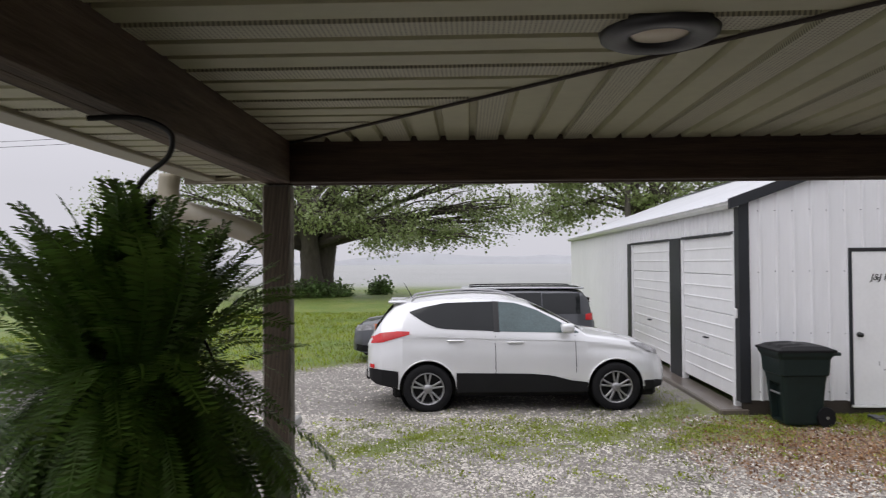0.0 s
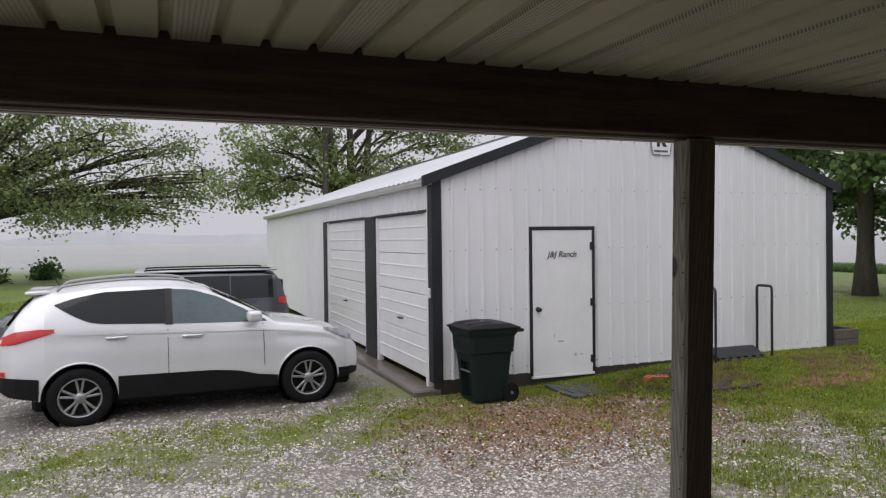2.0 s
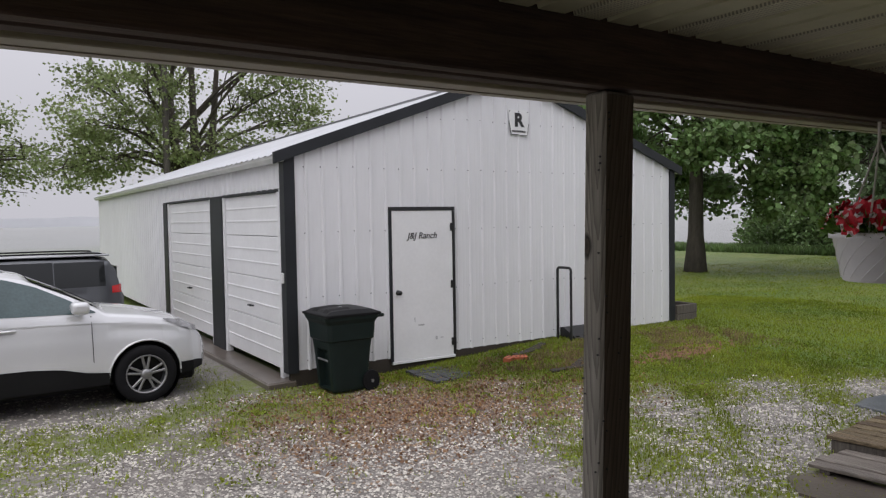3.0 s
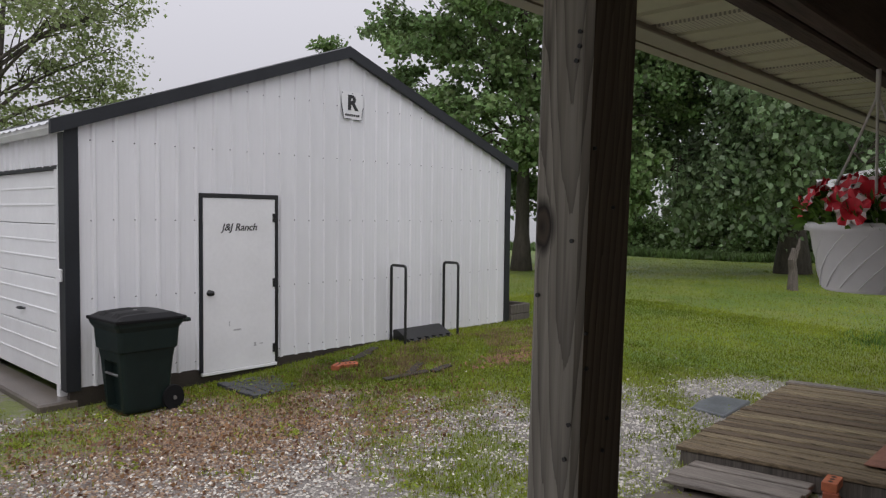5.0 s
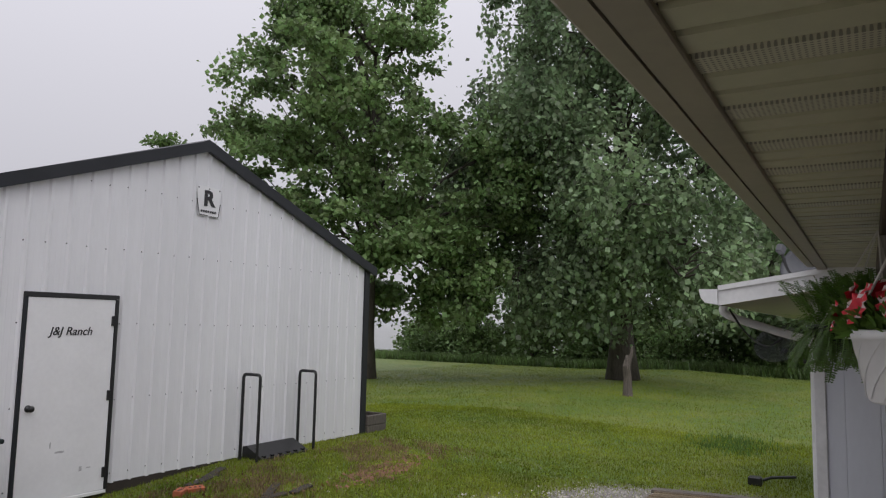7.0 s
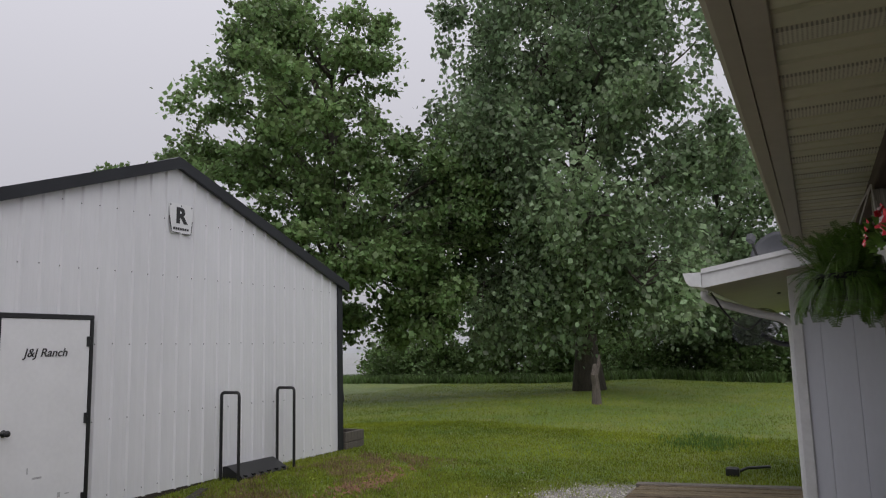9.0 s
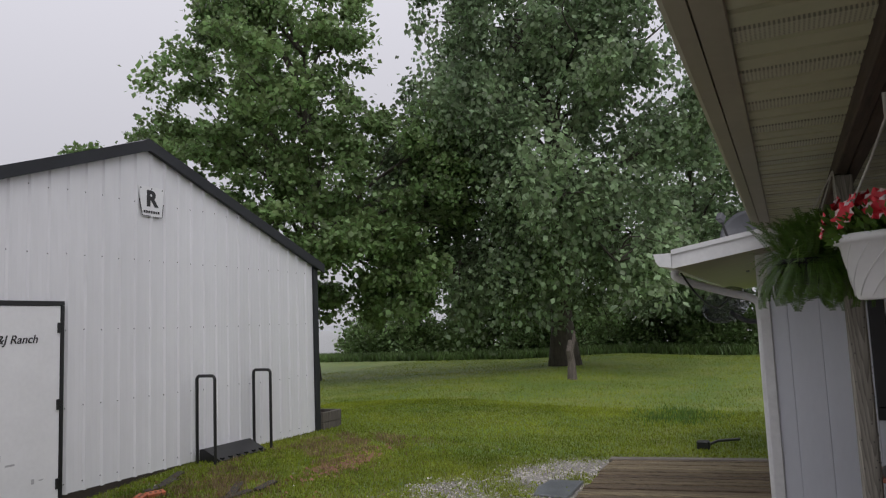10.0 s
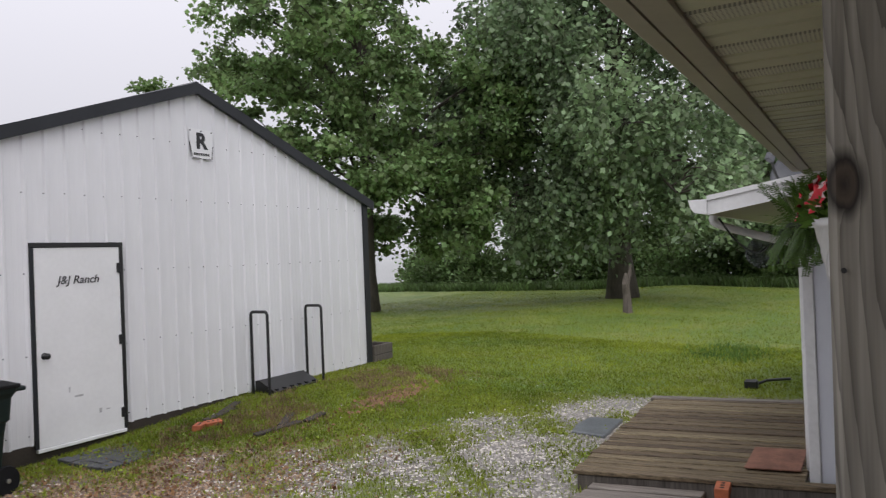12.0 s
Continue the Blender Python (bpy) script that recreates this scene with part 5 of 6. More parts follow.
        for i in (0, n):
            for j in range(6):
                b.faces.new((outer[i][j], outer[i][j + 1], inner[i][j + 1], inner[i][j]))
        bmesh.ops.recalc_face_normals(b, faces=b.faces)
        return b


def handle_bar(sh, x, z, side):
    y = side * (sh.side(x, z) + 0.018)
    return tube(bend([(x - 0.11, y - side * 0.02, z), (x - 0.08, y, z + 0.004), (x + 0.08, y, z + 0.006), (x + 0.11, y - side * 0.02, z + 0.002)], 4), 0.014)


# the silver car: its rear at x = 0, its nose at x = 4.4
car = thing("car", "silver compact SUV with black lower cladding and alloy wheels, parked", "car", pose(-2.0, 10.66, gz(0, 10.5) - 0.01, 0, 0, 3.5) @ Matrix.Diagonal((1, 1, 0.975, 1)))
sh = Shell(4.29, 1.80,
           [(0, 0.98), (0.03, 1.06), (0.10, 1.20), (0.27, 1.44), (0.38, 1.55), (0.55, 1.61), (1.0, 1.67), (1.45, 1.69), (1.9, 1.665), (2.3, 1.58), (2.75, 1.36), (3.12, 1.15), (3.5, 1.09), (3.9, 0.99), (4.12, 0.88), (4.25, 0.74), (4.29, 0.60)],
           [(0, 0.97), (0.5, 1.10), (1.0, 1.09), (2.0, 1.05), (3.0, 1.0), (3.6, 0.93), (4.0, 0.85), (4.29, 0.56)],
           [(0, 0.50), (0.1, 0.42), (0.4, 0.35), (0.6, 0.30), (3.8, 0.28), (4.1, 0.32), (4.29, 0.36)],
           [(0.85, 0.345), (3.49, 0.345)], 0.405,
           [(0, 0.70), (0.06, 0.80), (0.2, 0.92), (0.5, 0.985), (1.2, 1.0), (3.2, 1.0), (3.7, 0.975), (4.05, 0.88), (4.2, 0.72), (4.29, 0.52)])
skin = part("body", sh.skin(), M_SILVER, car, "silver metallic paint", smooth=True)
for sd in (-1, 1):
    part("rear_window", sh.pane([(0.60, 1.42), (0.78, 1.30), (0.95, 1.215), (1.1, 1.19), (1.78, 1.155)], [(0.60, 1.435), (0.80, 1.50), (1.1, 1.56), (1.78, 1.575)], sd), M_CARGLASS, car)
    part("front_window", sh.pane([(1.86, 1.15), (2.98, 1.115)], [(1.86, 1.57), (2.1, 1.55), (2.4, 1.45), (2.7, 1.29), (2.98, 1.13)], sd), M_CLEARGLASS, car)
    part("window_trim", sh.pane([(1.775, 1.14), (1.865, 1.14)], [(1.775, 1.578), (1.865, 1.575)], sd, 0.004), M_BLACK, car)
    part("cladding", sh.pane([(1.25, 0.295), (3.09, 0.285)], [(1.25, 0.57), (2.3, 0.55), (2.6, 0.52), (2.85, 0.45), (3.09, 0.42)], sd, 0.014), M_CLADDING, car)
    part("bumper_cladding", sh.pane([(0.02, 0.48), (0.12, 0.41), (0.44, 0.345)], [(0.02, 0.63), (0.2, 0.62), (0.47, 0.59)], sd, 0.010), M_CLADDING, car)
    part("bumper_cladding", sh.pane([(3.90, 0.285), (4.1, 0.315), (4.22, 0.33)], [(3.90, 0.43), (4.1, 0.43), (4.22, 0.40)], sd, 0.010), M_CLADDING, car)
    part("tail_light", sh.pane([(0.05, 0.985), (0.2, 1.0), (0.60, 1.12)], [(0.05, 1.07), (0.2, 1.14), (0.45, 1.165), (0.60, 1.16)], sd, 0.012), M_TAIL, car, "red tail lamp")
    part("reflector", sh.pane([(0.03, 0.64), (0.1, 0.63)], [(0.03, 0.69), (0.1, 0.69)], sd, 0.012), M_TAIL, car)
    part("headlight", sh.pane([(3.72, 0.965), (3.98, 0.83), (4.14, 0.78)], [(3.72, 0.985), (3.93, 0.95), (4.14, 0.84)], sd, 0.012), M_LAMP, car, "clear headlamp")
    part("crease", sh.pane([(0.7, 1.075), (3.4, 0.975)], [(0.7, 1.09), (3.4, 0.99)], sd, 0.006, 0.01, 24), M_SILVER, car)
    for x in (1.80, 2.93):
        part("door_seam", sh.pane([(x - 0.004, 0.56), (x + 0.004, 0.56)], [(x - 0.004, 1.09), (x + 0.004, 1.09)], sd, 0.0015, 0.004, 2), M_CLADDING, car)
    for x in (1.24, 2.08):
        part("door_handle", handle_bar(sh, x, 1.02 - 0.03 * (x > 2), sd), M_SILVER, car)
        part("handle_cup", sh.pane([(x - 0.09, 0.985 - 0.03 * (x > 2)), (x + 0.09, 0.99 - 0.03 * (x > 2))], [(x - 0.09, 1.04 - 0.03 * (x > 2)), (x + 0.09, 1.045 - 0.03 * (x > 2))], sd, 0.002, 0.004, 4), M_ALLOY, car)
    b = box(-0.09, 0.09, -0.10, 0.10, -0.07, 0.07, 0.045, seg=3)
    bmesh.ops.transform(b, matrix=pose(2.80, sd * (sh.side(2.8, 1.08) + 0.12), 1.20), verts=b.verts)
    part("mirror", b, M_SILVER, car, smooth=True)
    part("roof_rail", tube(bend([(0.62, sd * 0.60, 1.585), (0.75, sd * 0.60, 1.65), (1.4, sd * 0.60, 1.705), (1.95, sd * 0.60, 1.68), (2.12, sd * 0.60, 1.63)], 5), 0.016), M_ALLOY, car)
    for x in (0.85, 3.49):
        wheel(car, x, sd * 0.795, sd, 0.345)
        b = lathe([(0.06, -0.12), (0.40, -0.12), (0.40, 0.12)], 30, None, pose(x, sd * 0.70, 0.345, 90))
        part("wheel_well", b, M_CLADDING, car)
        arch = []
        for i in range(21):
            a = math.pi * i / 20
            xx, zz = x + 0.408 * math.cos(a), 0.345 + 0.408 * math.sin(a)
            arch.append((xx, sd * (sh.side(xx, zz) + 0.002), zz))
        part("arch_lip", tube(arch, 0.012, 6), M_SILVER, car)
part("underbody", box(0.35, 4.1, -0.72, 0.72, 0.19, 0.5, 0.04), M_CLADDING, car)
b = bmesh.new()
g = []
for i in range(7):
    x = 0.075 + 0.265 * i / 6
    z = sh.f(sh.top_l, x) + 0.006
    g.append([b.verts.new((x, y, z)) for y in (-0.58 + 0.03 * i * 0.3, 0.58 - 0.03 * i * 0.3)])
for a, c in zip(g, g[1:]):
    b.faces.new((a[0], c[0], c[1], a[1]))
part("tailgate_window", b, M_CARGLASS, car)
b = bmesh.new()
g = []
for i in range(7):
    x = 2.36 + 0.70 * i / 6
    z = sh.f(sh.top_l, x) + 0.004
    wd = 0.56 + 0.10 * i / 6
    g.append([b.verts.new((x, y, z - 0.035 * (abs(y) / wd) ** 3 * 1.0)) for y in np.linspace(-wd, wd, 9)])
for a, c in zip(g, g[1:]):
    for i in range(8):
        b.faces.new((a[i], c[i], c[i + 1], a[i + 1]))
part("windscreen", b, M_CARGLASS, car)
part("spoiler", box(0.29, 0.55, -0.56, 0.56, 1.55, 1.585, 0.012, seg=2), M_SILVER, car, smooth=True)
part("antenna", tube([(0.62, 0, 1.62), (0.50, 0, 1.84)], [0.008, 0.003], 6), M_BLACK, car)
part("grille", box(4.22, 4.305, -0.40, 0.40, 0.50, 0.66, 0.02), M_CLADDING, car)
part("rear_bumper", box(-0.025, 0.10, -0.55, 0.55, 0.44, 0.60, 0.02), M_CLADDING, car)

# the grey wagon behind it, nose to the west
van = thing("car", "dark grey boxy family wagon with black windows, parked behind", "car", pose(2.08, 15.6, gz(0, 15) - 0.02, 0, 0, 180) @ Matrix.Diagonal((1, 1, 0.91, 1)))
sv = Shell(5.05, 1.92,
           [(0, 0.95), (0.04, 1.1), (0.12, 1.50), (0.22, 1.66), (0.5, 1.70), (1.5, 1.715), (2.6, 1.70), (3.0, 1.62), (3.35, 1.42), (3.75, 1.14), (4.3, 1.08), (4.8, 0.99), (5.0, 0.85), (5.05, 0.6)],
           [(0, 0.94), (0.3, 1.10), (2.0, 1.08), (3.5, 1.05), (4.3, 0.98), (4.8, 0.9), (5.05, 0.55)],
           [(0, 0.42), (0.2, 0.28), (4.7, 0.26), (5.05, 0.32)],
           [(1.02, 0.37), (4.02, 0.37)], 0.43,
           [(0, 0.82), (0.08, 0.93), (0.4, 0.99), (3.5, 1.0), (4.4, 0.98), (4.8, 0.90), (5.0, 0.72), (5.05, 0.55)], 0.82)
part("body", sv.skin(), M_GREY_PAINT, van, "dark grey metallic paint", smooth=True)
part("roof_panel", box(0.20, 2.75, -0.70, 0.70, 1.695, 1.735, 0.018, seg=2), M_LIGHT_ROOF, van, "silver roof", smooth=True)
for sd in (-1, 1):
    for x0, x1, up in ((0.30, 1.08, 1.60), (1.095, 2.07, 1.61), (2.085, 2.95, 1.58)):
        part("window", sv.pane([(x0, 1.14), (x1, 1.13)], [(x0, up), (x1, up - (0.03 if x1 > 2.9 else 0))], sd), M_CARGLASS, van)
    part("window", sv.pane([(2.99, 1.13), (3.42, 1.12)], [(2.99, 1.54), (3.42, 1.24)], sd), M_CARGLASS, van)
    part("tail_light", sv.pane([(0.03, 1.0), (0.2, 1.0)], [(0.03, 1.16), (0.2, 1.13)], sd, 0.012), M_TAIL, van, "red tail lamp")
    part("headlight", sv.pane([(4.55, 0.80), (4.95, 0.76)], [(4.55, 0.93), (4.95, 0.88)], sd, 0.012), M_LAMP, van, "clear headlamp")
    part("marker_light", sv.pane([(4.42, 0.81), (4.55, 0.80)], [(4.42, 0.92), (4.55, 0.93)], sd, 0.012), M_AMBER, van, "amber marker lamp")
    part("roof_rail", tube(bend([(0.4, sd * 0.66, 1.70), (0.5, sd * 0.66, 1.76), (2.4, sd * 0.66, 1.76), (2.55, sd * 0.66, 1.71)], 5), 0.016), M_CLADDING, van)
    part("bumper_cladding", sv.pane([(4.5, 0.28), (4.95, 0.31)], [(4.5, 0.42), (4.95, 0.46)], sd, 0.010), M_CLADDING, van)
    for x in (1.02, 4.02):
        wheel(van, x, sd * 0.85, sd, 0.37)
        part("wheel_well", lathe([(0.06, -0.12), (0.42, -0.12), (0.42, 0.12)], 30, None, pose(x, sd * 0.75, 0.37, 90)), M_CLADDING, van)
part("underbody", box(0.35, 4.8, -0.78, 0.78, 0.2, 0.5, 0.04), M_CLADDING, van)
part("tailgate_window", box(0.085, 0.125, -0.68, 0.68, 1.16, 1.50, 0.01), M_CARGLASS, van)

# ---- trees ----
M_LEAF_A = leafy("maple_leaves", (0.135, 0.22, 0.08), (0.24, 0.335, 0.135), island=0.55)
M_LEAF_B = leafy("poplar_leaves", (0.15, 0.225, 0.115), (0.27, 0.355, 0.195), island=0.55)
M_LEAF_C = leafy("spring_leaves", (0.165, 0.22, 0.08), (0.285, 0.335, 0.148), island=0.4)
M_LEAF_D = leafy("hedge_leaves", (0.09, 0.15, 0.05), (0.15, 0.225, 0.075), island=0.4)


def leaf_cloud(points, dirs, size, rs, droop=0.35):
    """Small folded leaves at the points, each a kite of two triangles."""
    n = len(points)
    d = dirs + rs.normal(0, 0.7, (n, 3))
    d[:, 2] -= droop
    d /= np.linalg.norm(d, axis=1, keepdims=True) + 1e-9
    up = rs.normal(0, 1, (n, 3)) + np.array([0, 0, 1.0])
    s = np.cross(d, up)
    s /= np.linalg.norm(s, axis=1, keepdims=True) + 1e-9
    l = size * rs.uniform(0.6, 1.35, (n, 1))
    a = points
    tip = points + d * l
    mid = points + d * l * 0.45
    fold = np.cross(s, d) * l * 0.08
    p1 = mid + s * l * 0.42 + fold
    p2 = mid - s * l * 0.42 + fold
    v = np.stack([a, p1, tip, p2], 1).reshape(-1, 3)
    i = np.arange(n) * 4
    f = np.stack([i, i + 1, i + 2, i + 3], 1)
    return v, f


def tree(name, label, x, y, height, trunk_r, blobs, leaves, size, material, seed, stems=1, fork=0.28, clump=0.55, twigs=90, droop=0.35, bark=M_BARK, per=70, flat=0.4):
    """blobs: crown masses as (dx, dy, z, rx, ry, rz); limbs reach into each of them."""
    rs = np.random.RandomState(seed)
    rng = random.Random(seed)
    z0 = gz(x, y)
    t = thing(name, label, "tree", pose(x, y, z0))
    b = bmesh.new()
    hubs = []
    for s in range(stems):
        a = 2 * math.pi * s / stems + 0.4
        off = trunk_r * 0.45 if stems > 1 else 0
        lean = (0.10 if stems > 1 else 0.02) * height
        pts, rad = [], []
        for i in range(9):
            f = i / 8
            pts.append((off * math.cos(a) + lean * f * math.cos(a) + 0.15 * math.sin(3 * f + s), off * math.sin(a) + lean * f * math.sin(a) + 0.12 * math.sin(2.3 * f + 2 * s), -0.2 + height * 0.8 * f))
            rad.append(trunk_r * ((1.45 if i == 0 else 1.0) * (1 - 0.85 * f) + 0.03) * (0.8 if stems > 1 else 1))
        tube(pts, rad, 12, b)
        hubs.append(pts)
    part("trunk", b, bark, t, smooth=True)
    ends = []
    for bl in blobs:
        b = bmesh.new()
        c = Vector(bl[:3])
        base = min((p for h in hubs for p in h[2:]), key=lambda p: (Vector(p) - Vector((0, 0, max(height * fork, bl[2] - 0.55 * math.hypot(bl[0], bl[1]) - 1.0)))).length)
        mid = Vector(base).lerp(c, 0.5) + Vector((0, 0, 0.08 * height * 0.5))
        line = bend([base, mid, c], 5)
        r0 = trunk_r * 0.32
        tube(line, [r0 * (1 - 0.8 * i / (len(line) - 1)) for i in range(len(line))], 7, b)
        k2 = max(4, twigs // len(blobs))
        for i in range(k2):
            st = line[rng.randrange(len(line) // 2, len(line))]
            u = Vector((rng.gauss(0, 1), rng.gauss(0, 1), rng.gauss(0, 0.8))).normalized()
            e = c + Vector((u.x * bl[3], u.y * bl[4], u.z * bl[5])) * rng.uniform(0.6, 1.0)
            m2 = st.lerp(e, 0.55) + Vector((rng.uniform(-0.4, 0.4), rng.uniform(-0.4, 0.4), rng.uniform(0, 0.6)))
            tl = bend([st, m2, e], 3)
            tube(tl, [r0 * 0.3 * (1 - 0.85 * j / (len(tl) - 1)) for j in range(len(tl))], 5, b)
            ends.append(tl[-1])
            ends.append(tl[-2])
        part("limb", b, bark, t, smooth=True)
    vol = np.array([q[3] * q[4] * q[5] for q in blobs]) ** 0.75
    vol = vol / vol.sum()
    pts, dirs = [], []
    n_cl = max(1, leaves // per)
    which = rs.choice(len(blobs), n_cl, p=vol)
    for w in which:
        bl = blobs[w]
        u = rs.normal(0, 1, 3)
        u /= np.linalg.norm(u)
        r = rs.uniform(0.25, 1.0) ** 0.55
        c = np.array(bl[:3]) + u * np.array(bl[3:]) * r
        if ends and rs.rand() < 0.35:
            c = np.array(ends[rs.randint(len(ends))])
        n = max(6, int(per * rs.uniform(0.4, 1.6)))
        q = c + rs.normal(0, clump, (n, 3)) * np.array([1, 1, flat]) * rs.uniform(0.6, 1.2)
        pts.append(q)
        dirs.append(np.repeat(u[None] * 0.6, n, 0))
    pts, dirs = np.concatenate(pts), np.concatenate(dirs)
    v, f = leaf_cloud(pts, dirs, size, rs, droop)
    tagged(part("crown", sheet("crown", v, f, material), None, t), kind="stuff")
    return t


def masses(rs, n, rx, ry, z0, z1, r, flat=0.7):
    """Crown masses spread round the axis, wider in the middle."""
    out = []
    for i in range(n):
        f = (i + 0.5) / n
        a = i * 2.399963 + rs.uniform(-0.3, 0.3)
        k_ = math.sin(math.pi * (0.18 + 0.74 * f)) ** 0.8 * rs.uniform(0.45, 0.85)
        q = r * rs.uniform(0.75, 1.2)
        out.append((rx * k_ * math.cos(a), ry * k_ * math.sin(a), z0 + (z1 - z0) * f, q, q, q * flat))
    return out


rs = np.random.RandomState(11)
# the big poplar on the lawn
crown = masses(rs, 24, 6.5, 5.8, 3.3, 15.4, 2.0, 0.85)
crown += [(-1.0, 5.6, 4.9, 1.9, 1.9, 1.7), (-0.5, 5.8, 7.4, 1.9, 1.9, 1.8), (0, 4.2, 11.5, 1.9, 1.9, 2.0), (0, 4.4, 14.2, 1.9, 1.9, 2.0), (0, -3.8, 14.2, 1.9, 1.9, 1.8), (0, 1.5, 16.4, 2.2, 2.2, 1.9), (-3.1, 1.7, 8.4, 1.9, 1.9, 1.9), (-2.6, -1.8, 11, 1.9, 1.9, 1.9),
          (-3.2, -0.5, 5.6, 1.9, 1.9, 1.6), (-2.7, 3.7, 3.2, 1.9, 1.9, 1.3), (-2.3, 0.5, 3.0, 1.8, 1.9, 1.1), (-2.8, -2.7, 3.4, 1.8, 1.9, 1.3), (-1.3, 4.9, 6.2, 1.9, 1.9, 1.9), (-0.5, 6.2, 9.0, 1.7, 1.7, 1.6), (0.5, 6.8, 6.6, 1.8, 1.8, 1.6)]
tree("poplar_tree", "tall broad poplar with hanging grey-green leaves on the lawn", 26.2, 10.05, 16, 0.44, crown, 84000, 0.205, M_LEAF_B, 31, clump=0.34, droop=0.9, twigs=150, per=115, flat=1.4)
# the maple beside the barn
crown = [(q[0] - 0.6, q[1] + 0.9, *q[2:]) for q in masses(rs, 20, 5.2, 5.0, 3.0, 14.4, 1.6, 0.8)]
crown += [(1.2, -3.2, 3.0, 1.5, 1.5, 1.2), (0.6, -4.2, 4.6, 1.7, 1.7, 1.4), (0.8, -4.6, 6.6, 1.7, 1.7, 1.5), (-2.4, 4.8, 10, 1.6, 1.6, 1.4), (2.0, -5.6, 6.4, 1.6, 1.6, 1.4), (-2.2, 0.5, 7.0, 1.8, 2.0, 1.6), (-2.0, -1.2, 9.6, 1.8, 1.8, 1.6),
          (-2.2, 2.6, 9.0, 1.8, 1.8, 1.5), (-1.2, 1.6, 13.5, 1.8, 1.8, 1.5), (-0.5, 2.4, 15.8, 1.5, 1.5, 1.4), (-1.8, -1.8, 5.0, 1.8, 1.8, 1.4), (1.6, -4.6, 8.4, 1.6, 1.6, 1.4), (0.8, -2.2, 2.7, 1.4, 1.4, 0.9), (0.2, -3.8, 3.2, 1.5, 1.5, 1.1)]
tree("maple_tree", "leafy green maple standing behind the barn corner", 21.9, 18.2, 15.5, 0.30, crown, 72000, 0.195, M_LEAF_A, 32, clump=0.33, twigs=120, per=110, flat=0.5)
# the spreading old tree beyond the cars
tree("old_maple_tree", "wide old spreading tree with sparse spring leaves", -10.4, 45.8, 16, 0.85, masses(rs, 24, 12.5, 10, 4.2, 14.5, 2.4, 0.6) + [(9.5, -3, 5.2, 2.6, 2.4, 1.3), (11.5, -2, 4.6, 2.2, 2.2, 1.1), (-11.5, -2, 6.0, 2.6, 2.4, 1.5), (7.5, -4, 7.2, 2.6, 2.6, 1.6), (5.0, -4, 4.4, 2.8, 2.4, 1.2), (2.0, -4, 5.0, 2.6, 2.4, 1.4), (-4.0, -4, 4.8, 2.8, 2.4, 1.3), (-8.0, -3, 4.6, 2.8, 2.4, 1.2), (8.0, -3, 3.8, 2.0, 2.0, 0.9), (-2, -5, 7, 2.6, 2.6, 1.6), (4, -5, 7.6, 2.6, 2.6, 1.6), (6.0, -5, 3.4, 2.4, 2.0, 0.9), (9.8, -4, 3.6, 2.2, 2.0, 0.9), (-6.5, -5, 3.5, 2.6, 2.0, 0.9), (12.5, -3, 5.4, 1.8, 1.8, 1.0), (10.5, -3, 7.0, 2.2, 2.0, 1.2)], 44000, 0.165, M_LEAF_C, 33, stems=3, fork=0.2, clump=0.55, twigs=420, per=32)
# the tree behind the barn
tree("back_tree", "open-crowned spring tree rising behind the barn roof", 8.0, 33.6, 15, 0.34, masses(rs, 24, 6.8, 6.2, 4.0, 14.5, 1.7, 0.65) + [(-5.2, -1, 4.2, 1.5, 1.5, 1.0), (-4.2, -1, 6.0, 1.6, 1.6, 1.0), (-3.5, -1, 4.6, 1.6, 1.6, 0.9), (4.8, 0, 8.6, 1.6, 1.6, 1.1), (5.4, -0.5, 10.6, 1.5, 1.5, 1.1), (4.6, 0, 12.6, 1.6, 1.6, 1.2)], 34000, 0.15, M_LEAF_C, 34, stems=3, fork=0.25, clump=0.42, twigs=320, per=28)
# woods behind the lawn
for i, (x, y, h, r, n) in enumerate(((37.5, 6.2, 12, 3.6, 15000), (41, 13.5, 8.5, 3.6, 10000), (43, 8, 9, 3.8, 9000), (42, 1.5, 10, 4.0, 9000), (41, -5, 9, 4.0, 8000), (47, 20, 6.5, 3.2, 6000), (39, 18.0, 6.0, 2.6, 9000))):
    tree("woodland_tree", "dense green tree in the wood beyond the lawn", x, y, h, 0.24, masses(rs, 11, r, r, 1.6, h * 0.93, r * 0.42, 0.8), n, 0.26, M_LEAF_D if i % 2 else M_LEAF_B, 50 + i, clump=0.8, twigs=40)
tree("far_tree", "small far tree seen over the barn roof", 25.5, 34.6, 11, 0.16, masses(rs, 8, 1.3, 1.3, 7, 11.6, 0.5, 0.6), 1500, 0.24, M_LEAF_D, 70, twigs=50, clump=0.4)


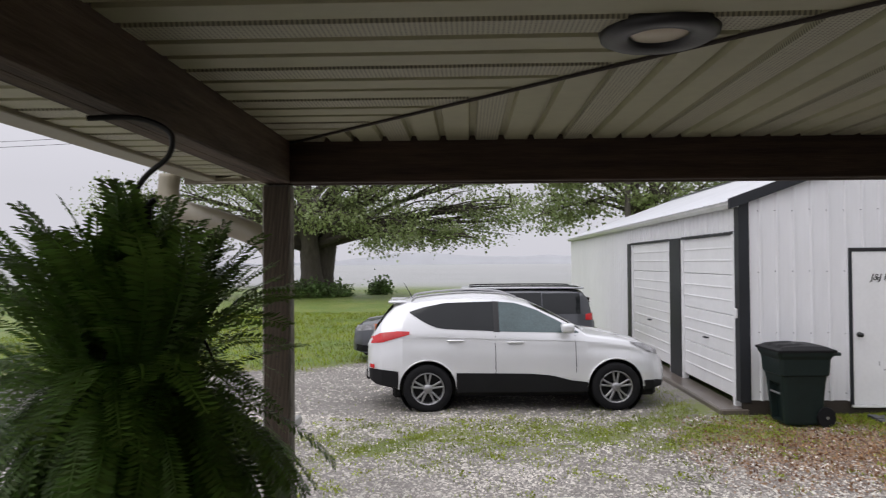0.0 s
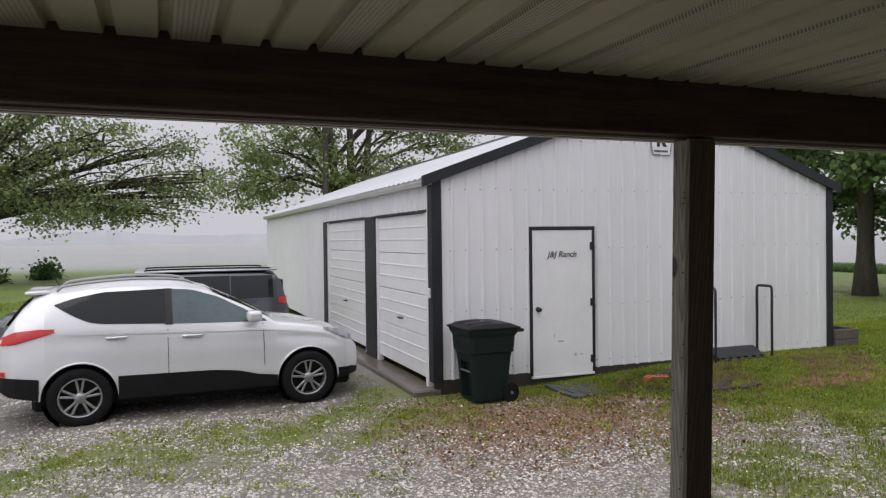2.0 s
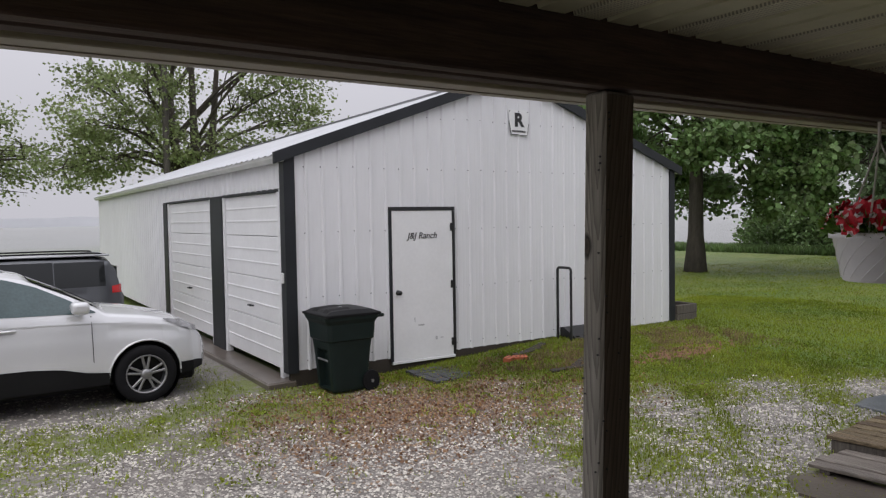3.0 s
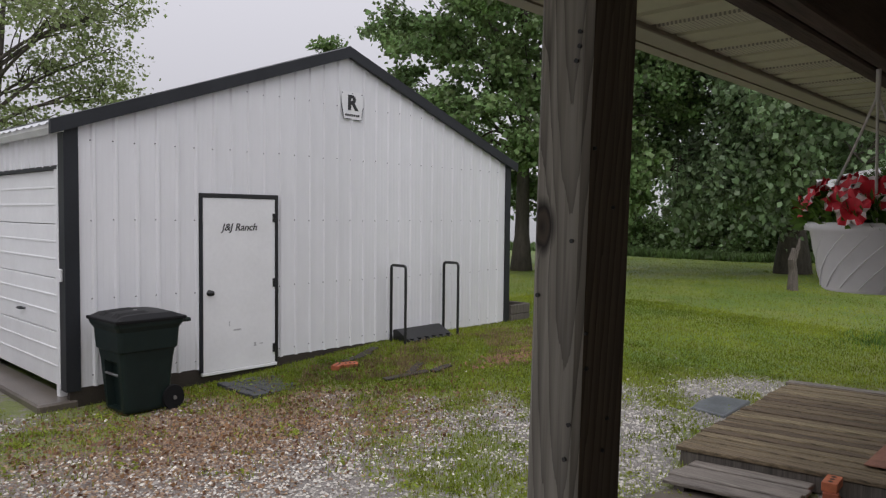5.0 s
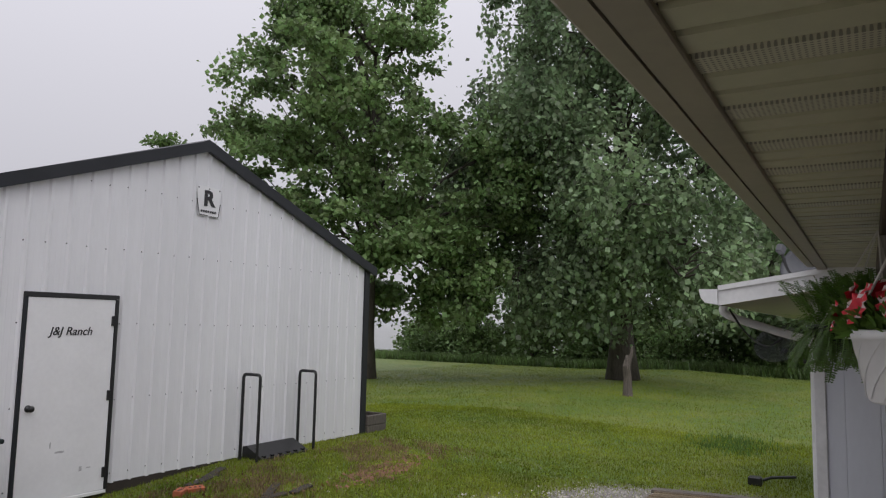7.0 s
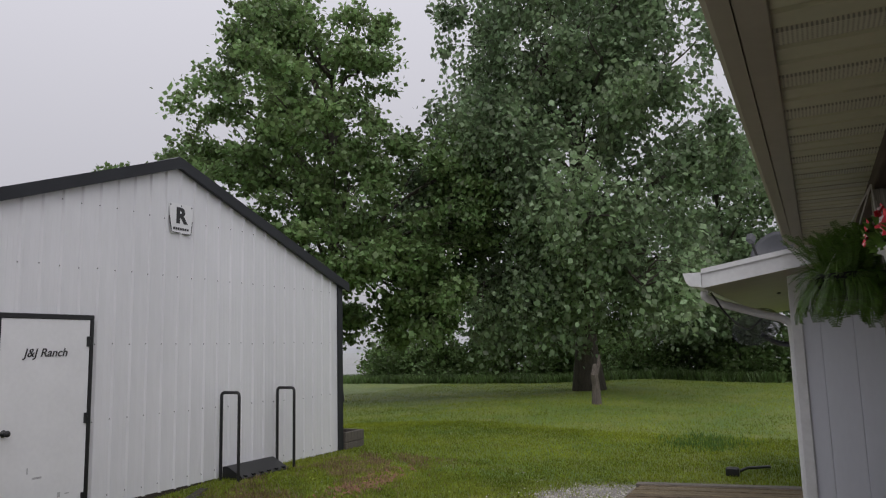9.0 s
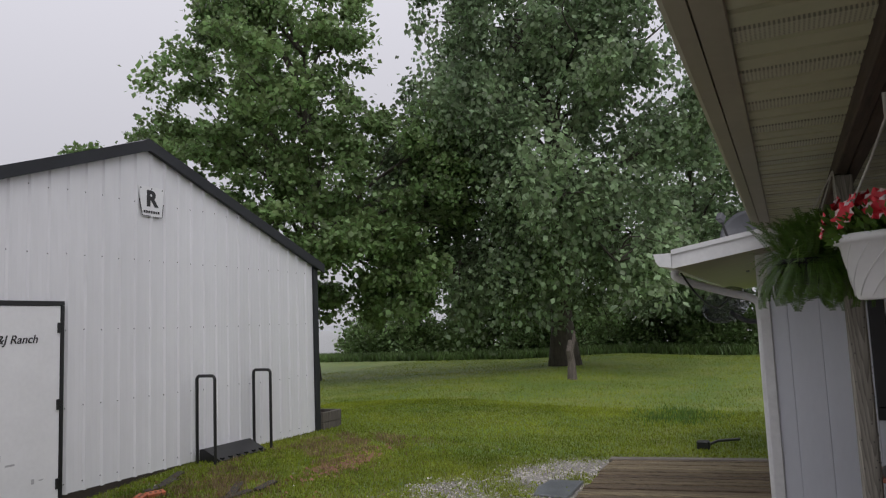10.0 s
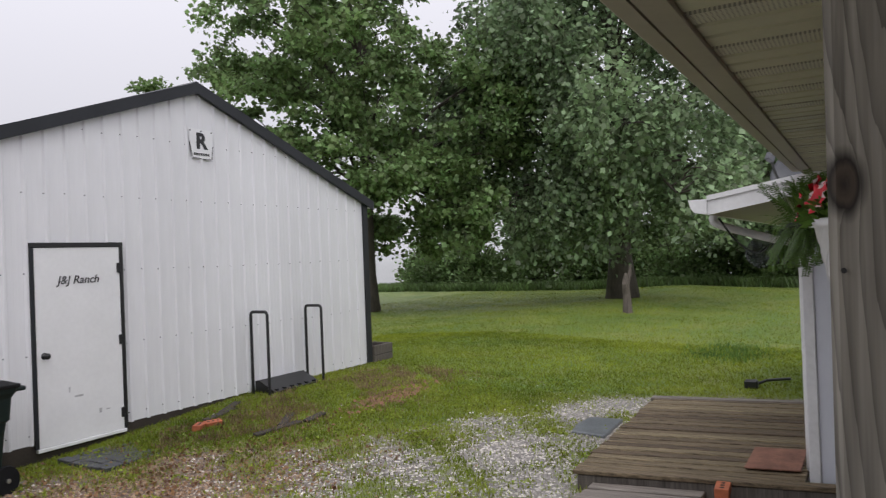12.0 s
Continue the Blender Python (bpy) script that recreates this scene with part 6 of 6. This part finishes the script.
def shrub(x, y, w, h, n, material, seed, label):
    rs_ = np.random.RandomState(seed)
    u = rs_.normal(0, 1, (n // 30, 3))
    u /= np.linalg.norm(u, axis=1, keepdims=True)
    u[:, 2] = np.abs(u[:, 2])
    c = u * np.array([w, w, h]) * (rs_.uniform(0.2, 1, (len(u), 1)) ** 0.5) * (1 + 0.25 * np.sin(3 * np.arctan2(u[:, 1:2], u[:, :1]) + seed))
    q = np.repeat(c, 30, 0) + rs_.normal(0, 0.24, (len(c) * 30, 3))
    q[:, 2] = np.abs(q[:, 2])
    v, f = leaf_cloud(q, np.repeat(u, 30, 0), 0.2, rs_, 0.1)
    t = thing("shrub", label, "shrub", pose(x, y, gz(x, y)))
    b = bmesh.new()
    for i in range(7):
        a = i * 0.9
        tube([(0, 0, -0.1), (0.3 * w * math.cos(a), 0.3 * w * math.sin(a), 0.5 * h), (0.6 * w * math.cos(a), 0.6 * w * math.sin(a), 0.85 * h)], [0.05, 0.03, 0.01], 5, b)
    part("stems", b, M_BARK, t)
    tagged(part("leaves", sheet("leaves", v, f, material), None, t), kind="stuff")


rng = random.Random(77)
for i in range(20):
    f = i / 19
    x, y = 38.5 - 2.5 * f + rng.uniform(-1, 1), 26.5 - 34 * f + rng.uniform(-0.8, 0.8)
    shrub(x, y, rng.uniform(1.6, 2.3), rng.uniform(1.8, 3.0), 3200, M_LEAF_D if i % 3 else M_LEAF_A, 200 + i, "bushy green undergrowth along the lawn's far edge")
for i, (x, y) in enumerate(((-11.8, 44.5), (-9.0, 44.6), (-10.4, 44.0), (-6.3, 47.5))):
    shrub(x, y, 0.9 if i < 3 else 0.5, 0.8, 900, M_LEAF_D, 240 + i, "low dark bush at the old tree's foot")

# dead snag before the poplar
zs = gz(20.4, 8.2)
b = tube([(20.4, 8.2, zs - 0.1), (20.42, 8.2, zs + 0.5), (20.36, 8.22, zs + 0.8), (20.42, 8.2, zs + 1.1)], [0.15, 0.11, 0.10, 0.05], 9)
tube([(20.4, 8.2, zs + 0.7), (20.52, 8.12, zs + 1.1), (20.55, 8.1, zs + 1.35)], [0.06, 0.05, 0.03], 7, b)
solid("dead_snag", b, M_BARK_PALE, "pale broken dead tree stump standing on the lawn", "stump")

# utility pole behind the barn
up = thing("utility_pole", "dark wooden utility pole behind the barn", "pole", pose(6.35, 31.0, gz(6.35, 31)))
part("pole", tube([(0, 0, -0.3), (0, 0, 9.5)], [0.15, 0.11], 12), M_POLE, up)
part("crossarm", box(-0.9, 0.9, -0.06, 0.06, 8.7, 8.82, 0.01), M_POLE, up)

for z, y2 in ((9.05, 41.0), (8.8, 41.4)):
    pts = [(6.35 - 75 * q, 31 + (y2 - 31) * q, z + 0.12 - 3.2 * q * (1 - q)) for q in np.linspace(0, 1, 14)]
    solid("power_line", tube(pts, 0.012, 5), M_CLADDING, "thin dark overhead power line from the pole", "power line")

# ---- pale distance, its mist put into the far woods' colour ----
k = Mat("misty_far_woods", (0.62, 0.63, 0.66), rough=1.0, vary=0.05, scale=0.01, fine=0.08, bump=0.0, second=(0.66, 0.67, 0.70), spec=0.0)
rs = np.random.RandomState(5)
n = 240
ang = np.linspace(0, 2 * math.pi, n, endpoint=False)
hgt = 6 + 3.0 * np.sin(ang * 9) + 2 * np.sin(ang * 23 + 1) + rs.uniform(-1, 1, n)
R0 = 620
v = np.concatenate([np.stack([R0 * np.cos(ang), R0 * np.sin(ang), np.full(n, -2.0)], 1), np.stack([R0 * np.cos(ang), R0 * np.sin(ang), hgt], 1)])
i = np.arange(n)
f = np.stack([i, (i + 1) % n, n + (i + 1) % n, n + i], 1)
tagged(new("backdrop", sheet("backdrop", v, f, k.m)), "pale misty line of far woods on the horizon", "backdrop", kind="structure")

# ---- loose gravel ----
M_STONE = Mat("gravel_stone", (0.43, 0.40, 0.36), rough=0.6, vary=0.4, scale=0.7, fine=80, bump=0.2, island=0.5).m
M_STONE_BROWN = Mat("brown_gravel_stone", (0.23, 0.15, 0.10), rough=0.6, vary=0.3, scale=10, fine=80, bump=0.2, island=0.6).m
rs = np.random.RandomState(8)


def in_plan(x, y):
    """Open ground: outside barn, porch, deck and wing."""
    ok = ~((x > BX0 - 0.5) & (x < BX1) & (y > BY0 - 0.02) & (y < BY1))
    ok &= ~((x > EX + 0.1) & (x < WX) & (y < 2.5))
    ok &= ~((x > 6.0) & (x < 9.6) & (y < 4.5))
    ok &= ~((x > 5.4) & (x < 6.05) & (y > 3.4) & (y < 4.35))
    ok &= ~((x > WX) & (x < 12.5) & (y < WY + 0.05))
    return ok


def pebbles(name, label, n, x0, x1, y0, y1, s0, s1, keep, material, power=1.0):
    x, y = rs.uniform(x0, x1, n), y0 + (y1 - y0) * rs.uniform(0, 1, n) ** power
    ok = in_plan(x, y) & (rs.uniform(0, 1, n) < keep(x, y))
    x, y = x[ok], y[ok]
    n = len(x)
    s = rs.uniform(s0, s1, n) * rs.uniform(0.6, 1.2, n)
    a = rs.uniform(0, 6.283, n)
    shape = np.array([(1, 0, 0), (0.3, 0.8, 0.05), (-0.8, 0.45, -0.05), (-0.75, -0.5, 0.05), (0.35, -0.8, 0), (0.15, 0.1, 0.62), (-0.25, -0.15, 0.55)])
    sh_ = shape[None] * (1 + rs.uniform(-0.25, 0.25, (n, 7, 1))) * s[:, None, None]
    c, d = np.cos(a)[:, None], np.sin(a)[:, None]
    px = sh_[:, :, 0] * c - sh_[:, :, 1] * d + x[:, None]
    py = sh_[:, :, 0] * d + sh_[:, :, 1] * c + y[:, None]
    pz = sh_[:, :, 2] + (ground_z(x, y) + 0.15 * s)[:, None]
    v = np.stack([px, py, pz], -1).reshape(-1, 3)
    t = np.array([(0, 1, 5), (1, 2, 6), (1, 6, 5), (2, 3, 6), (3, 4, 6), (4, 5, 6), (4, 0, 5)])
    f = (np.arange(n)[:, None, None] * 7 + t[None]).reshape(-1, 3)
    tagged(new(name, sheet(name, v, f, material)), label, "gravel", kind="stuff")


pebbles("gravel", "pale crushed limestone gravel on the drive", 190000, -5.5, 10, 2.6, 9.6, 0.008, 0.021, lambda x, y: np.clip(gravel_cover(x, y) - 0.7 * brown_cover(x, y), 0, 1) ** 1.5 * 0.9 + 0.004, M_STONE, 1.2)
pebbles("gravel", "pale crushed limestone gravel beyond the car", 22000, -7, 3.0, 9.6, 17, 0.012, 0.026, lambda x, y: gravel_cover(x, y) ** 2 * 0.8, M_STONE)
pebbles("brown_gravel", "brown stained gravel and leaves before the barn door", 75000, 1.8, 7.8, 5.2, 9.6, 0.007, 0.019, lambda x, y: np.clip(brown_cover(x, y) * gravel_cover(x, y), 0, 1), M_STONE_BROWN)

# ---- grass ----
M_GRASS = leafy("grass_blades", (0.14, 0.205, 0.016), (0.28, 0.315, 0.034), island=0.5)
M_WEED = leafy("weed_blades", (0.15, 0.22, 0.022), (0.31, 0.345, 0.06), island=0.45)
for m in (M_GRASS, M_WEED):
    m.node_tree.nodes["Principled BSDF"].inputs["Specular IOR Level"].default_value = 0.15


def blades(name, label, n, x0, x1, y0, y1, h0, h1, keep, material, xp=1.0):
    x, y = x0 + (x1 - x0) * rs.uniform(0, 1, n) ** xp, rs.uniform(y0, y1, n)
    ok = in_plan(x, y) & (rs.uniform(0, 1, n) < keep(x, y))
    x, y = x[ok], y[ok]
    n = len(x)
    h = rs.uniform(h0, h1, n)
    a = rs.uniform(0, 6.283, n)
    lean = rs.uniform(0.1, 0.9, n) * h
    w = 0.10 * h + 0.002
    z = ground_z(x, y)
    p0 = np.stack([x - w * np.sin(a), y + w * np.cos(a), z - 0.005], 1)
    p1 = np.stack([x + w * np.sin(a), y - w * np.cos(a), z - 0.005], 1)
    p2 = np.stack([x + lean * np.cos(a), y + lean * np.sin(a), z + h], 1)
    v = np.stack([p0, p1, p2], 1).reshape(-1, 3)
    f = np.arange(n * 3).reshape(-1, 3)
    tagged(new(name, sheet(name, v, f, material)), label, "grass", kind="stuff")


blades("lawn_grass", "short wet lawn grass near the barn", 210000, 4.2, 15, 2.6, 12.5, 0.018, 0.045, lambda x, y: (1 - gravel_cover(x, y)) ** 1.5, M_GRASS, 1.2)
blades("lawn_grass", "wet lawn grass reaching to the trees", 90000, 14, 34, -2, 20, 0.025, 0.055, lambda x, y: np.ones_like(x), M_GRASS, 1.4)
blades("far_grass", "lawn grass beyond the parked cars", 40000, -14, 3, 13, 30, 0.05, 0.10, lambda x, y: (1 - gravel_cover(x, y)), M_GRASS)
blades("drive_weeds", "yellow-green weeds growing through the gravel", 200000, -4, 9.5, 2.6, 11.8, 0.015, 0.045, lambda x, y: np.clip(1 - gravel_cover(x, y), 0, 1) ** 1.1 + 0.012, M_WEED)
blades("weed_tufts", "green tufts of weed scattered over the gravel", 150000, -4, 7.5, 4.2, 9.4, 0.025, 0.06, lambda x, y: np.clip(1.15 - gravel_cover(x, y), 0, 1) * np.clip(wobble(x, y, 4.3, 5) * 1.4 + wobble(x, y, 9.7, 8) * 1.2 - 0.5, 0, 1), M_WEED)
M_STRAW = leafy("dead_grass_straw", (0.17, 0.11, 0.06), (0.32, 0.23, 0.13), island=0.4)
blades("dead_grass", "brown dead grass and twigs lying along the barn wall", 60000, 4.6, 10.3, 6.4, 9.25, 0.03, 0.07, lambda x, y: np.exp(-((y - 8.5) / 0.75) ** 2) * np.clip(0.25 + wobble(x, y, 2.3, 4) + 0.8 * wobble(x, y, 7.1, 2), 0, 0.8) * ease(1 - gravel_cover(x, y), 0.3, 0.8), M_STRAW)
blades("clover_patch", "taller clover patch in the lawn", 5000, 12.8, 15.6, 3.6, 5.4, 0.05, 0.10, lambda x, y: np.exp(-((x - 14.1) / 0.8) ** 2 - ((y - 4.5) / 0.5) ** 2), M_LEAF_FERN_LIGHT)

blades("tall_grass", "tall dark unmown grass along the lawn's far edge", 30000, 34.2, 37.0, 4, 40, 0.25, 0.5, lambda x, y: np.ones_like(x), M_LEAF_D)
# round-leaved weeds in low clumps
rs = np.random.RandomState(19)
cx, cy = rs.uniform(-3.5, 10.5, 900), rs.uniform(3.6, 9.5, 900)
ok = in_plan(cx, cy) & (rs.uniform(0, 1, 900) < 0.25 + 0.75 * (1 - gravel_cover(cx, cy)))
cx, cy = cx[ok], cy[ok]
qx = np.repeat(cx, 22) + rs.normal(0, 0.055, len(cx) * 22)
qy = np.repeat(cy, 22) + rs.normal(0, 0.055, len(cx) * 22)
q = np.stack([qx, qy, ground_z(qx, qy) + rs.uniform(0.004, 0.035, len(qx))], 1)
v, f = leaf_cloud(q, rs.normal(0, 1, (len(q), 3)) * np.array([1, 1, 0.2]), 0.030, rs, -0.1)
tagged(new("low_weeds", sheet("low_weeds", v, f, M_WEED)), "low clumps of broad-leaved weeds in the gravel and lawn", "weeds", kind="stuff")

rs = np.random.RandomState(23)
M_LEAF_DEAD = leafy("dead_leaves", (0.16, 0.075, 0.04), (0.30, 0.17, 0.09), island=0.5)
n = 9000
x, y = rs.uniform(2.2, 7.2, n), rs.uniform(6.2, 9.55, n)
ok = in_plan(x, y) & (rs.uniform(0, 1, n) < brown_cover(x, y) * 0.9)
q = np.stack([x[ok], y[ok], ground_z(x[ok], y[ok]) + 0.012], 1)
v, f = leaf_cloud(q, rs.normal(0, 1, (len(q), 3)) * np.array([1, 1, 0.15]), 0.036, rs, -0.05)
tagged(new("dead_leaves", sheet("dead_leaves", v, f, M_LEAF_DEAD)), "wet brown dead leaves strewn before the barn door", "leaves", kind="stuff")
M_SCUFF = Mat("grey_scuff", (0.42, 0.42, 0.43), rough=0.6, vary=0.3, scale=20, bump=0.0).m
for x, z, w, h in ((5.02, 0.72, 0.10, 0.02), (5.30, 0.50, 0.03, 0.05), (5.38, 0.52, 0.05, 0.012), (4.96, 0.78, 0.012, 0.06)):
    part("scuff", box(x, x + w, BY0 - 0.0362, BY0 - 0.034, z, z + h), M_SCUFF, d1)
